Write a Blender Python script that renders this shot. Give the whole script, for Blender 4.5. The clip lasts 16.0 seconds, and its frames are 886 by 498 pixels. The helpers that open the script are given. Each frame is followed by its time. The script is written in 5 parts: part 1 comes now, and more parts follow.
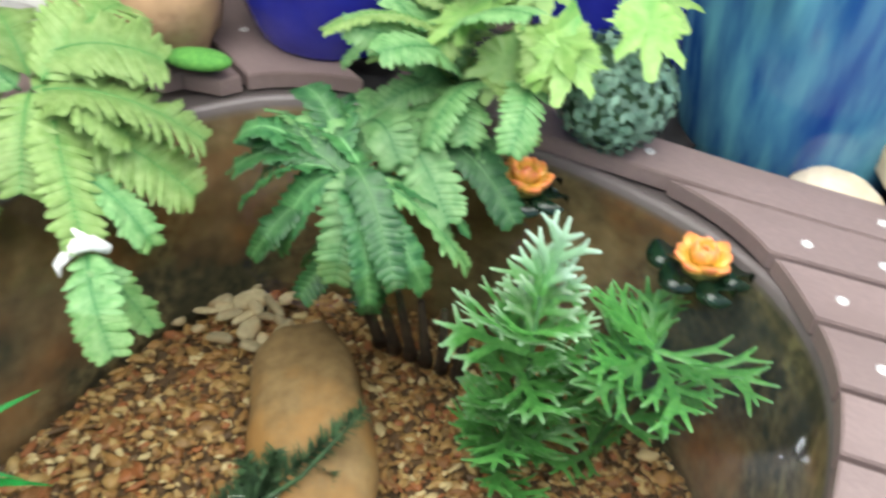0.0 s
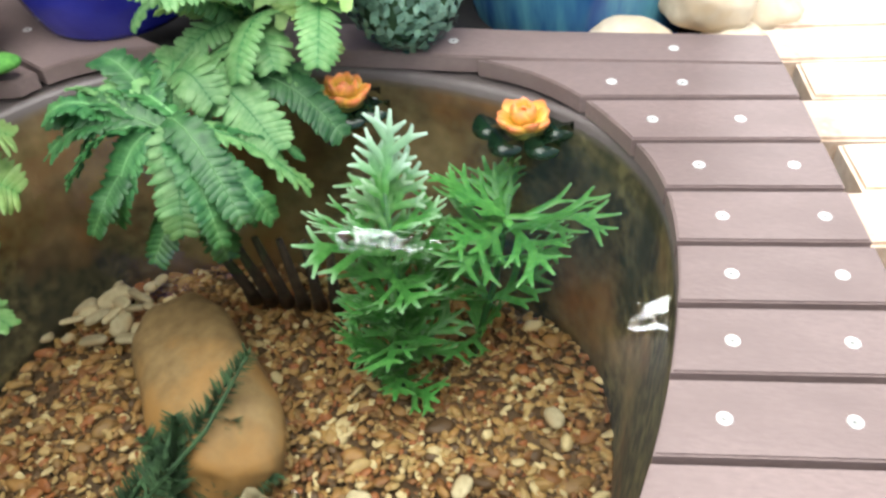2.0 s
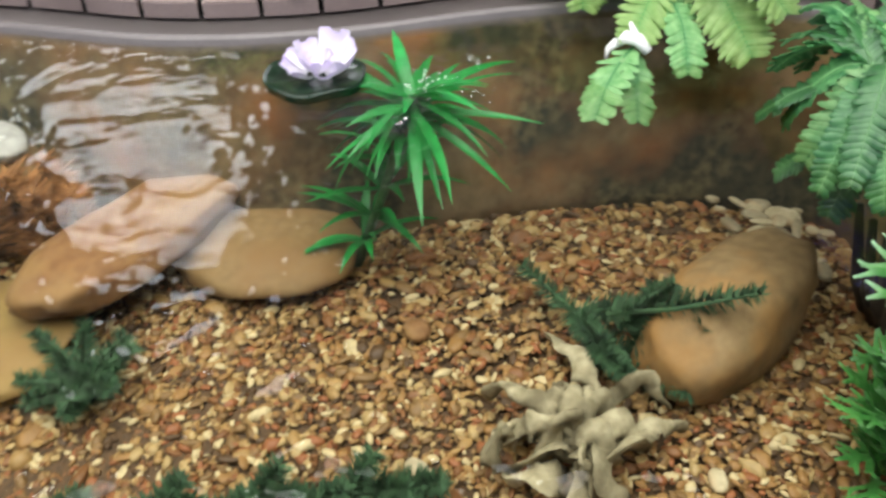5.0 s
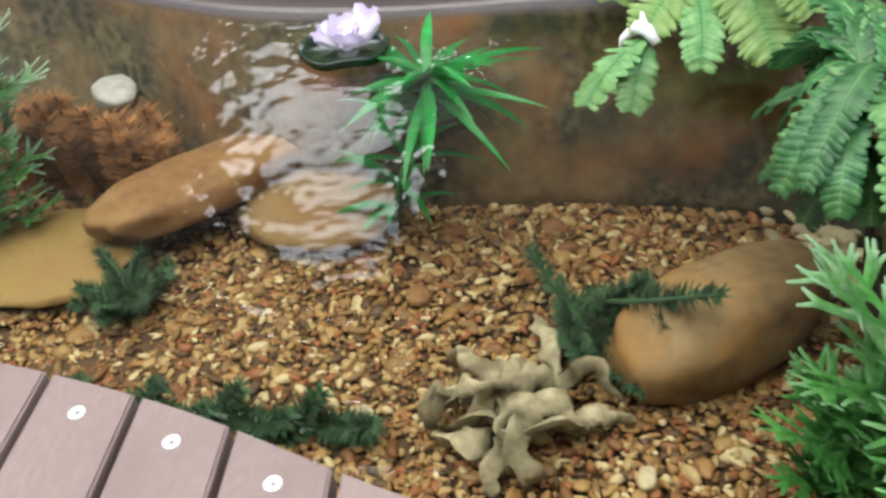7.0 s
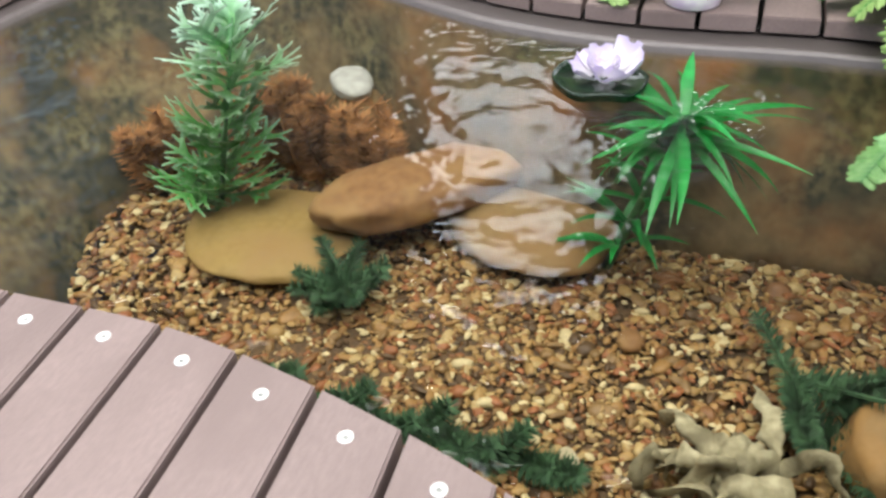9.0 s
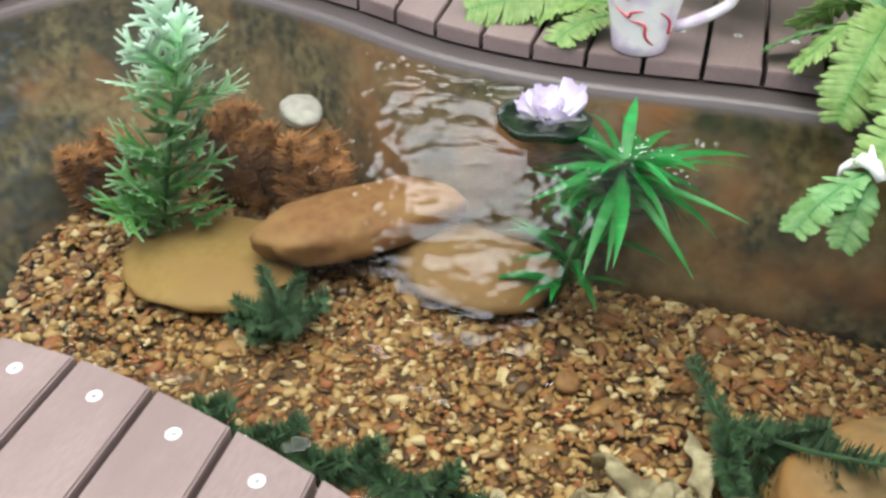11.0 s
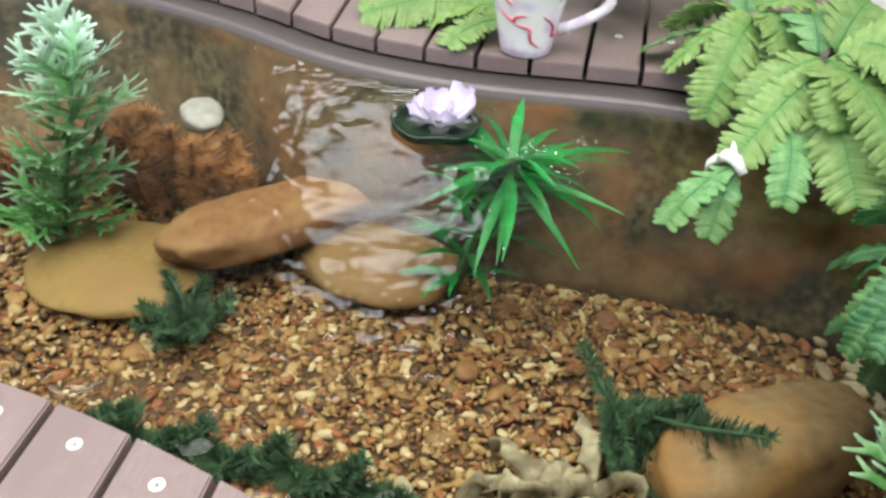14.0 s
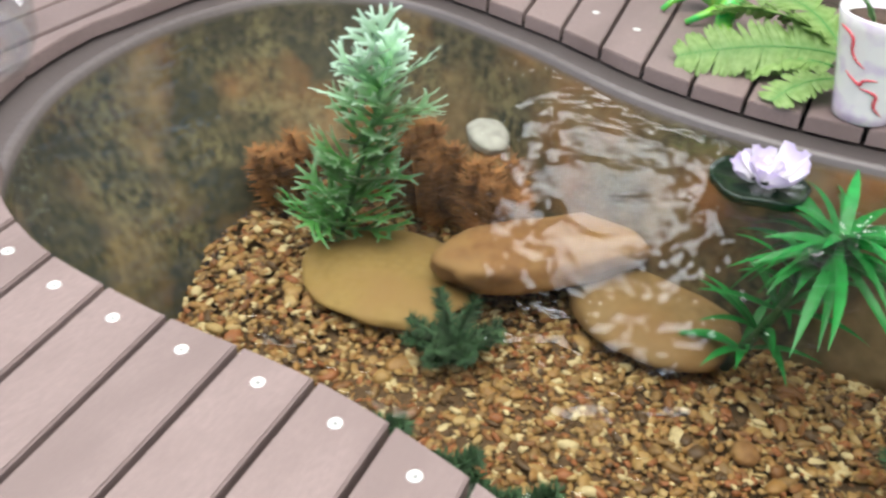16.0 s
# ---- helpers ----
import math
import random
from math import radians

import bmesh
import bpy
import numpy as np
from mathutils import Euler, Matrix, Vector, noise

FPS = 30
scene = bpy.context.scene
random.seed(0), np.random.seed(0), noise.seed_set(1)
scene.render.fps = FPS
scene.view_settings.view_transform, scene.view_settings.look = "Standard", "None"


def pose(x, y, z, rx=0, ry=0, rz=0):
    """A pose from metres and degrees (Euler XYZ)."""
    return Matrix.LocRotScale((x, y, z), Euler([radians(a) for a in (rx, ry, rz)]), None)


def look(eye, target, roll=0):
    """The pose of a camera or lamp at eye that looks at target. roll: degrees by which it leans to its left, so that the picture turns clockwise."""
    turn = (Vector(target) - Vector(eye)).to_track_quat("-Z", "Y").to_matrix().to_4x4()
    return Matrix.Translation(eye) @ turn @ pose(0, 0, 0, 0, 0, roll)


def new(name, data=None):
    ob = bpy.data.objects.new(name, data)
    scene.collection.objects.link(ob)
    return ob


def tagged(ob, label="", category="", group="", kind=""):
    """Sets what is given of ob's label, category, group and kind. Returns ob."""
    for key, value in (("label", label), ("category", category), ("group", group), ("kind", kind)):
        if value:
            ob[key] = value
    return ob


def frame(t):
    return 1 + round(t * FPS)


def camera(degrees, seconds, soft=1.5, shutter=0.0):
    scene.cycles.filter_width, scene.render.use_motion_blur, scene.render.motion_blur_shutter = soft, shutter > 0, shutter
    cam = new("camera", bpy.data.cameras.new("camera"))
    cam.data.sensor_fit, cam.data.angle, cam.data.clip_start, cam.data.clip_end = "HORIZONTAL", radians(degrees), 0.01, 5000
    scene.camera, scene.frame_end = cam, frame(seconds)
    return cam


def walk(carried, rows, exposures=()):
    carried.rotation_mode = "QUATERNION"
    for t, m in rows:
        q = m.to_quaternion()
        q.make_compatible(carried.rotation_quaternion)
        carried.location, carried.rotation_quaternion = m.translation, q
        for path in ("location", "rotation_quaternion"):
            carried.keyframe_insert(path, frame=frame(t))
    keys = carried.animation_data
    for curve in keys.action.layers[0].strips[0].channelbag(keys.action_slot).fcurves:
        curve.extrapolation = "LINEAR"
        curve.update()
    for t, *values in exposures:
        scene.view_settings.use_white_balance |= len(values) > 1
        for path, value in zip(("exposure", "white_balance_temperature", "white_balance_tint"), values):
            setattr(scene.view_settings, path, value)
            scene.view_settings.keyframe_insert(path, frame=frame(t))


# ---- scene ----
cam = camera(54.2, 16.0, soft=2.8, shutter=0.5)
PATH = [
    (0, (0.312, 0.052, 0.72), (-0.277, 1.455, -0.577), 5.5),
    (0.5, (0.381, 0.032, 0.639), (-0.136, 1.526, -0.585), 2.3),
    (1, (0.38, -0.008, 0.637), (-0.038, 1.496, -0.612), -0.5),
    (1.5, (0.392, -0.022, 0.634), (0.043, 1.462, -0.66), -2.9),
    (2, (0.388, -0.026, 0.658), (0.062, 1.442, -0.661), -3.8),
    (2.5, (0.351, -0.022, 0.678), (-0.155, 1.464, -0.561), -1.6),
    (3, (0.389, -0.017, 0.671), (-0.375, 1.363, -0.559), 0.4),
    (3.5, (0.415, 0.042, 0.685), (-0.569, 1.19, -0.624), 1.1),
    (4, (0.552, 0.151, 0.598), (-0.862, 0.858, -0.626), -3.5),
    (4.5, (0.675, 0.143, 0.587), (-0.845, 0.551, -0.647), -2.2),
    (7, (0.843, 0.549, 0.544), (-0.711, 0.199, -0.665), -6.5),
    (7.5, (0.854, 0.58, 0.549), (-0.664, 0.272, -0.716), -3.9),
    (8, (0.84, 0.482, 0.571), (-0.635, -0.024, -0.681), -2.9),
    (8.5, (0.847, 0.409, 0.567), (-0.677, -0.26, -0.543), -3.1),
    (9, (0.822, 0.404, 0.592), (-0.635, -0.25, -0.611), -3.8),
    (9.5, (0.816, 0.433, 0.598), (-0.659, -0.196, -0.596), -2.5),
    (12, (0.784, 0.429, 0.601), (-0.745, -0.147, -0.553), 0.3),
    (12.5, (0.843, 0.456, 0.678), (-0.668, -0.148, -0.485), -0.9),
    (13, (0.85, 0.509, 0.697), (-0.659, -0.044, -0.494), 1.9),
    (13.5, (0.821, 0.494, 0.676), (-0.715, -0.024, -0.495), 1.9),
    (14, (0.817, 0.478, 0.651), (-0.744, 0.073, -0.531), 1.8),
    (14.5, (0.805, 0.452, 0.637), (-0.753, 0.066, -0.556), 0.4),
    (15, (0.799, 0.39, 0.623), (-0.729, -0.081, -0.579), 1.3),
    (15.5, (0.799, 0.304, 0.623), (-0.679, -0.374, -0.541), 2.7),
    (16, (0.829, 0.27, 0.631), (-0.608, -0.513, -0.52), 3.1),
]
walk(cam, [(t, look(eye, target, roll)) for t, eye, target, roll in PATH],
     exposures=((0.0, 0.18), (2.0, 0.16), (4.0, 0.10), (7.0, -0.12), (9.0, -0.06), (16.0, -0.08)))


# ---- world, sun, large lights ----
world = bpy.data.worlds.new("world")
scene.world = world
world.use_nodes = True
_wn = world.node_tree
_sky = _wn.nodes.new("ShaderNodeTexSky")
_sky.sky_type = "NISHITA"
_sky.sun_disc = False
_sky.sun_elevation = radians(62)
_sky.sun_rotation = radians(95)
_bg = _wn.nodes["Background"]
_bg.inputs[1].default_value = 0.15
_wn.links.new(_sky.outputs[0], _bg.inputs[0])


def sun_lamp():
    d = bpy.data.lights.new("sun", "SUN")
    d.energy, d.angle, d.color = 4.0, radians(0.5), (1.0, 0.95, 0.87)
    ob = new("sun", d)
    ob.matrix_world = look((3, 0.2, 5.6), (0, 0.0, 0.0))
    return ob


def opening_lamp(name, eye, target, w, h, watts, colour=(1, 1, 1)):
    d = bpy.data.lights.new(name, "AREA")
    d.shape, d.size, d.size_y, d.energy, d.color = "RECTANGLE", w, h, watts, colour
    ob = new(name, d)
    ob.matrix_world = look(eye, target)
    return ob


sun_lamp()
# Unseen overhead lamp added as soft fill; no skylight is cut in the roof.
opening_lamp("overhead_fill", (0.40, -0.40, 2.52), (0.40, -0.40, 0), 3.2, 4.0, 262, (0.99, 1.0, 0.97))
opening_lamp("west_window_daylight", (-2.24, -0.62, 1.30), (0, -0.62, 1.30), 0.66, 0.90, 12, (0.95, 0.98, 1.0))
opening_lamp("north_window_daylight", (0.80, 3.14, 1.87), (0.80, 0, 1.87), 0.34, 1.20, 80, (0.95, 0.98, 1.0))
opening_lamp("north_vent_daylight", (-0.62, 3.14, 2.07), (-0.62, 0, 2.07), 0.5, 0.09, 5.0, (0.95, 0.98, 1.0))


# ---- helpers for meshes and materials ----
def mat(name, c1, c2, rough=0.6, scale=8.0, metal=0.0, bump=0.0, bump_scale=60.0, fine=40.0, c3=None, stain=2.5, island=0.0, obrand=0.0, spec=0.5, stretch=(1, 1, 1), sss=0.0, tipc=None):
    """Two-scale mottled surface: c1 to c2 by fine grain, c3 as larger stains, tipc by the mesh's own 'tip' values."""
    m = bpy.data.materials.new(name)
    m.use_nodes = True
    nt = m.node_tree
    N, L = nt.nodes, nt.links
    b = N["Principled BSDF"]
    co = N.new("ShaderNodeTexCoord")
    mp = N.new("ShaderNodeMapping")
    mp.inputs["Scale"].default_value = stretch
    L.new(co.outputs["Object"], mp.inputs[0])
    n1 = N.new("ShaderNodeTexNoise")
    n1.inputs["Scale"].default_value, n1.inputs["Detail"].default_value = fine, 5
    L.new(mp.outputs[0], n1.inputs["Vector"])
    n2 = N.new("ShaderNodeTexNoise")
    n2.inputs["Scale"].default_value, n2.inputs["Detail"].default_value = stain, 4
    L.new(mp.outputs[0], n2.inputs["Vector"])
    r1 = N.new("ShaderNodeMapRange")
    r1.inputs[1].default_value, r1.inputs[2].default_value = 0.32, 0.68
    L.new(n1.outputs[0], r1.inputs[0])
    mix = N.new("ShaderNodeMix")
    mix.data_type = "RGBA"
    mix.inputs[6].default_value, mix.inputs[7].default_value = (*c1, 1), (*c2, 1)
    L.new(r1.outputs[0], mix.inputs[0])
    col = mix.outputs[2]
    if c3:
        r2 = N.new("ShaderNodeMapRange")
        r2.inputs[1].default_value, r2.inputs[2].default_value = 0.45, 0.66
        L.new(n2.outputs[0], r2.inputs[0])
        mix2 = N.new("ShaderNodeMix")
        mix2.data_type = "RGBA"
        L.new(r2.outputs[0], mix2.inputs[0])
        L.new(col, mix2.inputs[6])
        mix2.inputs[7].default_value = (*c3, 1)
        col = mix2.outputs[2]
    if tipc:
        at = N.new("ShaderNodeAttribute")
        at.attribute_name = "tip"
        mix3 = N.new("ShaderNodeMix")
        mix3.data_type = "RGBA"
        L.new(at.outputs["Fac"], mix3.inputs[0])
        L.new(col, mix3.inputs[6])
        mix3.inputs[7].default_value = (*tipc, 1)
        col = mix3.outputs[2]
    if island or obrand:
        hs = N.new("ShaderNodeHueSaturation")
        if island:
            src = N.new("ShaderNodeNewGeometry").outputs["Random Per Island"]
        else:
            src = N.new("ShaderNodeObjectInfo").outputs["Random"]
        rr = N.new("ShaderNodeMapRange")
        k = island or obrand
        rr.inputs[3].default_value, rr.inputs[4].default_value = 1 - k, 1 + k
        L.new(src, rr.inputs[0])
        L.new(rr.outputs[0], hs.inputs["Value"])
        L.new(col, hs.inputs["Color"])
        col = hs.outputs[0]
    L.new(col, b.inputs["Base Color"])
    b.inputs["Roughness"].default_value = rough
    b.inputs["Metallic"].default_value = metal
    b.inputs["Specular IOR Level"].default_value = spec
    if sss:
        tr = N.new("ShaderNodeBsdfTranslucent")
        L.new(col, tr.inputs[0])
        ms = N.new("ShaderNodeMixShader")
        ms.inputs[0].default_value = sss
        L.new(b.outputs[0], ms.inputs[1])
        L.new(tr.outputs[0], ms.inputs[2])
        L.new(ms.outputs[0], N["Material Output"].inputs[0])
    if bump:
        n3 = N.new("ShaderNodeTexNoise")
        n3.inputs["Scale"].default_value, n3.inputs["Detail"].default_value = bump_scale, 4
        L.new(mp.outputs[0], n3.inputs["Vector"])
        bp = N.new("ShaderNodeBump")
        bp.inputs["Strength"].default_value, bp.inputs["Distance"].default_value = bump, 0.004
        L.new(n3.outputs[0], bp.inputs["Height"])
        L.new(bp.outputs[0], b.inputs["Normal"])
    return m


class Geo:
    """Vertices, faces and a 'tip' value for each vertex."""

    def __init__(self):
        self.v, self.f, self.t = [], [], []

    def add(self, co, tip=0.0):
        self.v.append(tuple(co))
        self.t.append(tip)
        return len(self.v) - 1

    def strip(self, rows):
        """rows: lists of equal length of (point, tip); quads between them."""
        idx = [[self.add(p, t) for p, t in r] for r in rows]
        for a, b in zip(idx, idx[1:]):
            for i in range(len(a) - 1):
                self.f.append((a[i], a[i + 1], b[i + 1], b[i]))
        return idx

    def tube(self, pts, radii, n=8, tip=0.0, cap=True):
        rings = []
        for i, p in enumerate(pts):
            p = Vector(p)
            t = (Vector(pts[min(i + 1, len(pts) - 1)]) - Vector(pts[max(i - 1, 0)])).normalized()
            u = t.cross(Vector((0.31, 0.17, 0.93))).normalized()
            w = t.cross(u)
            r = radii[i] if isinstance(radii, (list, tuple)) else radii
            rings.append([self.add(p + (u * math.cos(a) + w * math.sin(a)) * r, tip) for a in (2 * math.pi * k / n for k in range(n))])
        for a, b in zip(rings, rings[1:]):
            for k in range(n):
                self.f.append((a[k], a[(k + 1) % n], b[(k + 1) % n], b[k]))
        if cap:
            self.f.append(tuple(reversed(rings[0])))
            self.f.append(tuple(rings[-1]))

    def lathe(self, prof, n=32, c=(0, 0, 0)):
        rings = [[self.add((c[0] + r * math.cos(2 * math.pi * k / n), c[1] + r * math.sin(2 * math.pi * k / n), c[2] + z)) for k in range(n)] for r, z in prof]
        for a, b in zip(rings, rings[1:]):
            for k in range(n):
                self.f.append((a[k], a[(k + 1) % n], b[(k + 1) % n], b[k]))
        self.f.append(tuple(reversed(rings[0])))
        self.f.append(tuple(rings[-1]))


def mesh_of(name, g, material, smooth=True):
    me = bpy.data.meshes.new(name)
    me.from_pydata(g.v, [], g.f)
    a = me.attributes.new("tip", "FLOAT", "POINT")
    a.data.foreach_set("value", g.t)
    me.materials.append(material)
    me.polygons.foreach_set("use_smooth", [smooth] * len(me.polygons))
    me.update()
    return me


def part(name, g, material, parent=None, label="", smooth=True):
    ob = new(name, mesh_of(name, g, material, smooth))
    if parent:
        ob.parent = parent
    if label:
        ob["label"] = label
    return ob


def from_bm(name, bm, material, parent=None, label="", smooth=False):
    me = bpy.data.meshes.new(name)
    bm.to_mesh(me)
    bm.free()
    me.materials.append(material)
    me.polygons.foreach_set("use_smooth", [smooth] * len(me.polygons))
    ob = new(name, me)
    if parent:
        ob.parent = parent
    if label:
        ob["label"] = label
    return ob


def slab(poly, z0, z1, bev=0.0):
    """A bmesh prism over a plan polygon, its top edges bevelled."""
    bm = bmesh.new()
    lo = [bm.verts.new((x, y, z0)) for x, y in poly]
    hi = [bm.verts.new((x, y, z1)) for x, y in poly]
    n = len(poly)
    top = bm.faces.new(hi)
    bm.faces.new(list(reversed(lo)))
    for i in range(n):
        bm.faces.new((lo[i], lo[(i + 1) % n], hi[(i + 1) % n], hi[i]))
    bmesh.ops.recalc_face_normals(bm, faces=bm.faces)
    if bev:
        bmesh.ops.bevel(bm, geom=list(top.edges), offset=bev, segments=2, affect="EDGES")
    return bm


def empty(name, at=(0, 0, 0)):
    ob = new(name)
    ob.empty_display_size = 0.02
    ob.location = at
    return ob


MOULD = mat("composite_board", (0.184, 0.133, 0.125), (0.214, 0.157, 0.147), 0.62, fine=170, stain=9, c3=(0.166, 0.119, 0.111), bump=0.25, bump_scale=240, obrand=0.07, stretch=(0.45, 1, 1))
SCREW = mat("screw_head", (0.62, 0.62, 0.60), (0.8, 0.8, 0.78), 0.35, fine=300, metal=0.4)
SCREW_PIT = mat("screw_recess_shade", (0.25, 0.25, 0.24), (0.35, 0.35, 0.33), 0.5, fine=300, metal=0.4)
GRASS = mat("green_plastic_blade", (0.008, 0.19, 0.035), (0.02, 0.30, 0.06), 0.4, fine=40, obrand=0.25, sss=0.25)
FERN_L = mat("yellow_green_fern", (0.185, 0.315, 0.080), (0.295, 0.435, 0.150), 0.55, fine=70, obrand=0.15, sss=0.3, tipc=(0.10, 0.29, 0.07))
FERN_M = mat("mid_green_fern", (0.11, 0.285, 0.090), (0.23, 0.42, 0.17), 0.5, fine=70, obrand=0.2, sss=0.3, tipc=(0.06, 0.22, 0.07))
FERN_D = mat("deep_green_fern", (0.018, 0.105, 0.032), (0.070, 0.215, 0.066), 0.45, fine=70, obrand=0.35, sss=0.25, tipc=(0.16, 0.36, 0.14))
IVY = mat("ivy_leaf", (0.20, 0.38, 0.09), (0.31, 0.49, 0.15), 0.5, fine=60, obrand=0.2, sss=0.3, tipc=(0.07, 0.29, 0.06))
ANTLER = mat("frosted_plastic_frond", (0.040, 0.20, 0.038), (0.105, 0.32, 0.080), 0.42, fine=90, sss=0.2, obrand=0.22, tipc=(0.52, 0.70, 0.57))
STEM = mat("green_plastic_stem", (0.02, 0.10, 0.03), (0.05, 0.17, 0.05), 0.5, fine=90)
WEED_B = mat("rusty_brown_weed", (0.21, 0.085, 0.024), (0.33, 0.15, 0.048), 0.8, fine=40, island=0.35)
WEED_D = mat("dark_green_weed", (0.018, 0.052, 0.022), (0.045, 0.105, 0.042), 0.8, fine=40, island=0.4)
ROCK_B = mat("brown_river_stone", (0.155, 0.098, 0.040), (0.225, 0.150, 0.066), 0.75, fine=44, stain=7, c3=(0.29, 0.15, 0.042), bump=0.5, bump_scale=60)
ROCK_Y = mat("ochre_river_stone", (0.235, 0.150, 0.042), (0.285, 0.188, 0.058), 0.75, fine=55, stain=7, c3=(0.25, 0.15, 0.05), bump=0.35, bump_scale=60)
ROCK_R = mat("russet_river_stone", (0.165, 0.075, 0.024), (0.235, 0.118, 0.040), 0.75, fine=50, stain=11, c3=(0.255, 0.145, 0.052), bump=0.35, bump_scale=70)
CHIP = mat("cream_gravel_chip", (0.30, 0.25, 0.15), (0.44, 0.38, 0.25), 0.75, fine=60, stain=14, c3=(0.30, 0.20, 0.10), bump=0.4, bump_scale=80, obrand=0.3)
ROCK_N = mat("tan_river_stone", (0.175, 0.108, 0.040), (0.235, 0.150, 0.060), 0.75, fine=55, stain=8, c3=(0.205, 0.115, 0.040), bump=0.35, bump_scale=60)
ROCK_T = mat("tan_boulder", (0.25, 0.150, 0.080), (0.33, 0.22, 0.125), 0.8, fine=40, stain=10, c3=(0.42, 0.26, 0.14), bump=0.3, bump_scale=60)
ROCK_C = mat("cream_river_stone", (0.55, 0.47, 0.35), (0.68, 0.60, 0.47), 0.75, fine=40, stain=12, c3=(0.55, 0.42, 0.27), bump=0.25, bump_scale=70, obrand=0.12)
PALE = mat("pale_stone", (0.30, 0.30, 0.28), (0.44, 0.44, 0.41), 0.8, fine=40, stain=12, bump=0.2, bump_scale=70)
WOOD_P = mat("bleached_driftwood", (0.26, 0.225, 0.13), (0.42, 0.37, 0.24), 0.8, fine=60, stain=22, c3=(0.15, 0.125, 0.070), bump=0.9, bump_scale=90)
ROOT_D = mat("shade_dark_root", (0.020, 0.015, 0.011), (0.05, 0.036, 0.024), 0.85, fine=60, bump=0.5, bump_scale=80)
COBALT = mat("cobalt_glaze", (0.022, 0.028, 0.33), (0.035, 0.045, 0.42), 0.16, fine=18, stain=6, c3=(0.018, 0.02, 0.25), bump=0.08, bump_scale=30)
TEAL = mat("streaked_teal_glaze", (0.016, 0.085, 0.25), (0.14, 0.42, 0.50), 0.14, fine=20, stain=8, c3=(0.012, 0.055, 0.24), bump=0.1, bump_scale=30, stretch=(1, 1, 0.14))
CERAMIC = mat("white_china", (0.80, 0.78, 0.77), (0.84, 0.82, 0.80), 0.15, fine=20, stain=24, c3=(0.66, 0.54, 0.70))
RED_GLAZE = mat("red_glaze_line", (0.55, 0.05, 0.07), (0.65, 0.10, 0.12), 0.25, fine=60)
SOIL = mat("potting_soil", (0.05, 0.028, 0.016), (0.11, 0.065, 0.04), 0.95, fine=120, bump=0.8, bump_scale=150)
ORANGE = mat("orange_petal", (0.58, 0.38, 0.03), (0.78, 0.58, 0.07), 0.28, fine=60, obrand=0.20, sss=0.12, tipc=(0.88, 0.24, 0.11))
LILAC = mat("lilac_white_petal", (0.70, 0.68, 0.70), (0.82, 0.80, 0.82), 0.4, fine=60, obrand=0.18, sss=0.15, tipc=(0.57, 0.47, 0.71))
YELLOWC = mat("olive_green_heart", (0.05, 0.06, 0.015), (0.16, 0.15, 0.03), 0.5, fine=90)
PADM = mat("dark_lily_pad", (0.004, 0.012, 0.006), (0.009, 0.028, 0.013), 0.22, fine=40)
BOX = mat("grey_green_box_leaf", (0.085, 0.18, 0.125), (0.19, 0.32, 0.24), 0.6, fine=60, island=0.35)
MOSS = mat("moss_pad", (0.05, 0.20, 0.03), (0.10, 0.30, 0.05), 0.85, fine=120, bump=0.7, bump_scale=160)
LIZ = mat("green_enamel", (0.02, 0.34, 0.07), (0.05, 0.45, 0.10), 0.25, fine=25, c3=(0.25, 0.45, 0.03), stain=14)
TIE = mat("white_cloth_tie", (0.72, 0.70, 0.67), (0.80, 0.79, 0.77), 0.8, fine=120, bump=0.3)
PIPE = mat("grey_white_pipe", (0.30, 0.295, 0.285), (0.38, 0.375, 0.36), 0.5, fine=40)
BRICK = mat("terracotta_brick", (0.50, 0.36, 0.26), (0.64, 0.50, 0.39), 0.85, fine=70, stain=12, c3=(0.58, 0.49, 0.41), bump=0.5, bump_scale=90, obrand=0.15)
UNDER = mat("black_gap_shade", (0.008, 0.007, 0.007), (0.016, 0.014, 0.014), 0.9, fine=30)
GROUND = mat("dark_garden_soil", (0.030, 0.022, 0.016), (0.075, 0.055, 0.04), 0.95, fine=60, stain=3, bump=0.8, bump_scale=90)
WALLM = mat("dark_reflection_wall", (0.05, 0.042, 0.036), (0.085, 0.072, 0.062), 0.8, fine=40, stretch=(1, 1, 0.1))
WALLW = mat("pale_reflection_wall", (0.20, 0.185, 0.165), (0.28, 0.26, 0.235), 0.85, fine=40, stain=2, c3=(0.22, 0.20, 0.17))
SHEET = mat("sun_block_sheet", (0.78, 0.78, 0.77), (0.82, 0.82, 0.80), 0.4, fine=20)
ROOFM = mat("unseen_roof_lining", (0.10, 0.095, 0.09), (0.14, 0.135, 0.13), 0.8, fine=20)


# ---- the pond's plan ----
WATER_Z = -0.045
PITCH = 0.1
PLAN = [(0.30, -0.62), (0.20, -0.80), (-0.06, -0.98), (-0.38, -1.04), (-0.66, -0.96), (-0.77, -0.74), (-0.71, -0.43), (-0.60, -0.13),
        (-0.57, 0.15), (-0.60, 0.50), (-0.56, 0.84), (-0.43, 1.06), (-0.20, 1.135), (0.08, 1.14), (0.325, 1.06), (0.455, 0.92),
        (0.49, 0.72), (0.46, 0.45), (0.37, 0.17), (0.318, -0.12), (0.325, -0.40)]


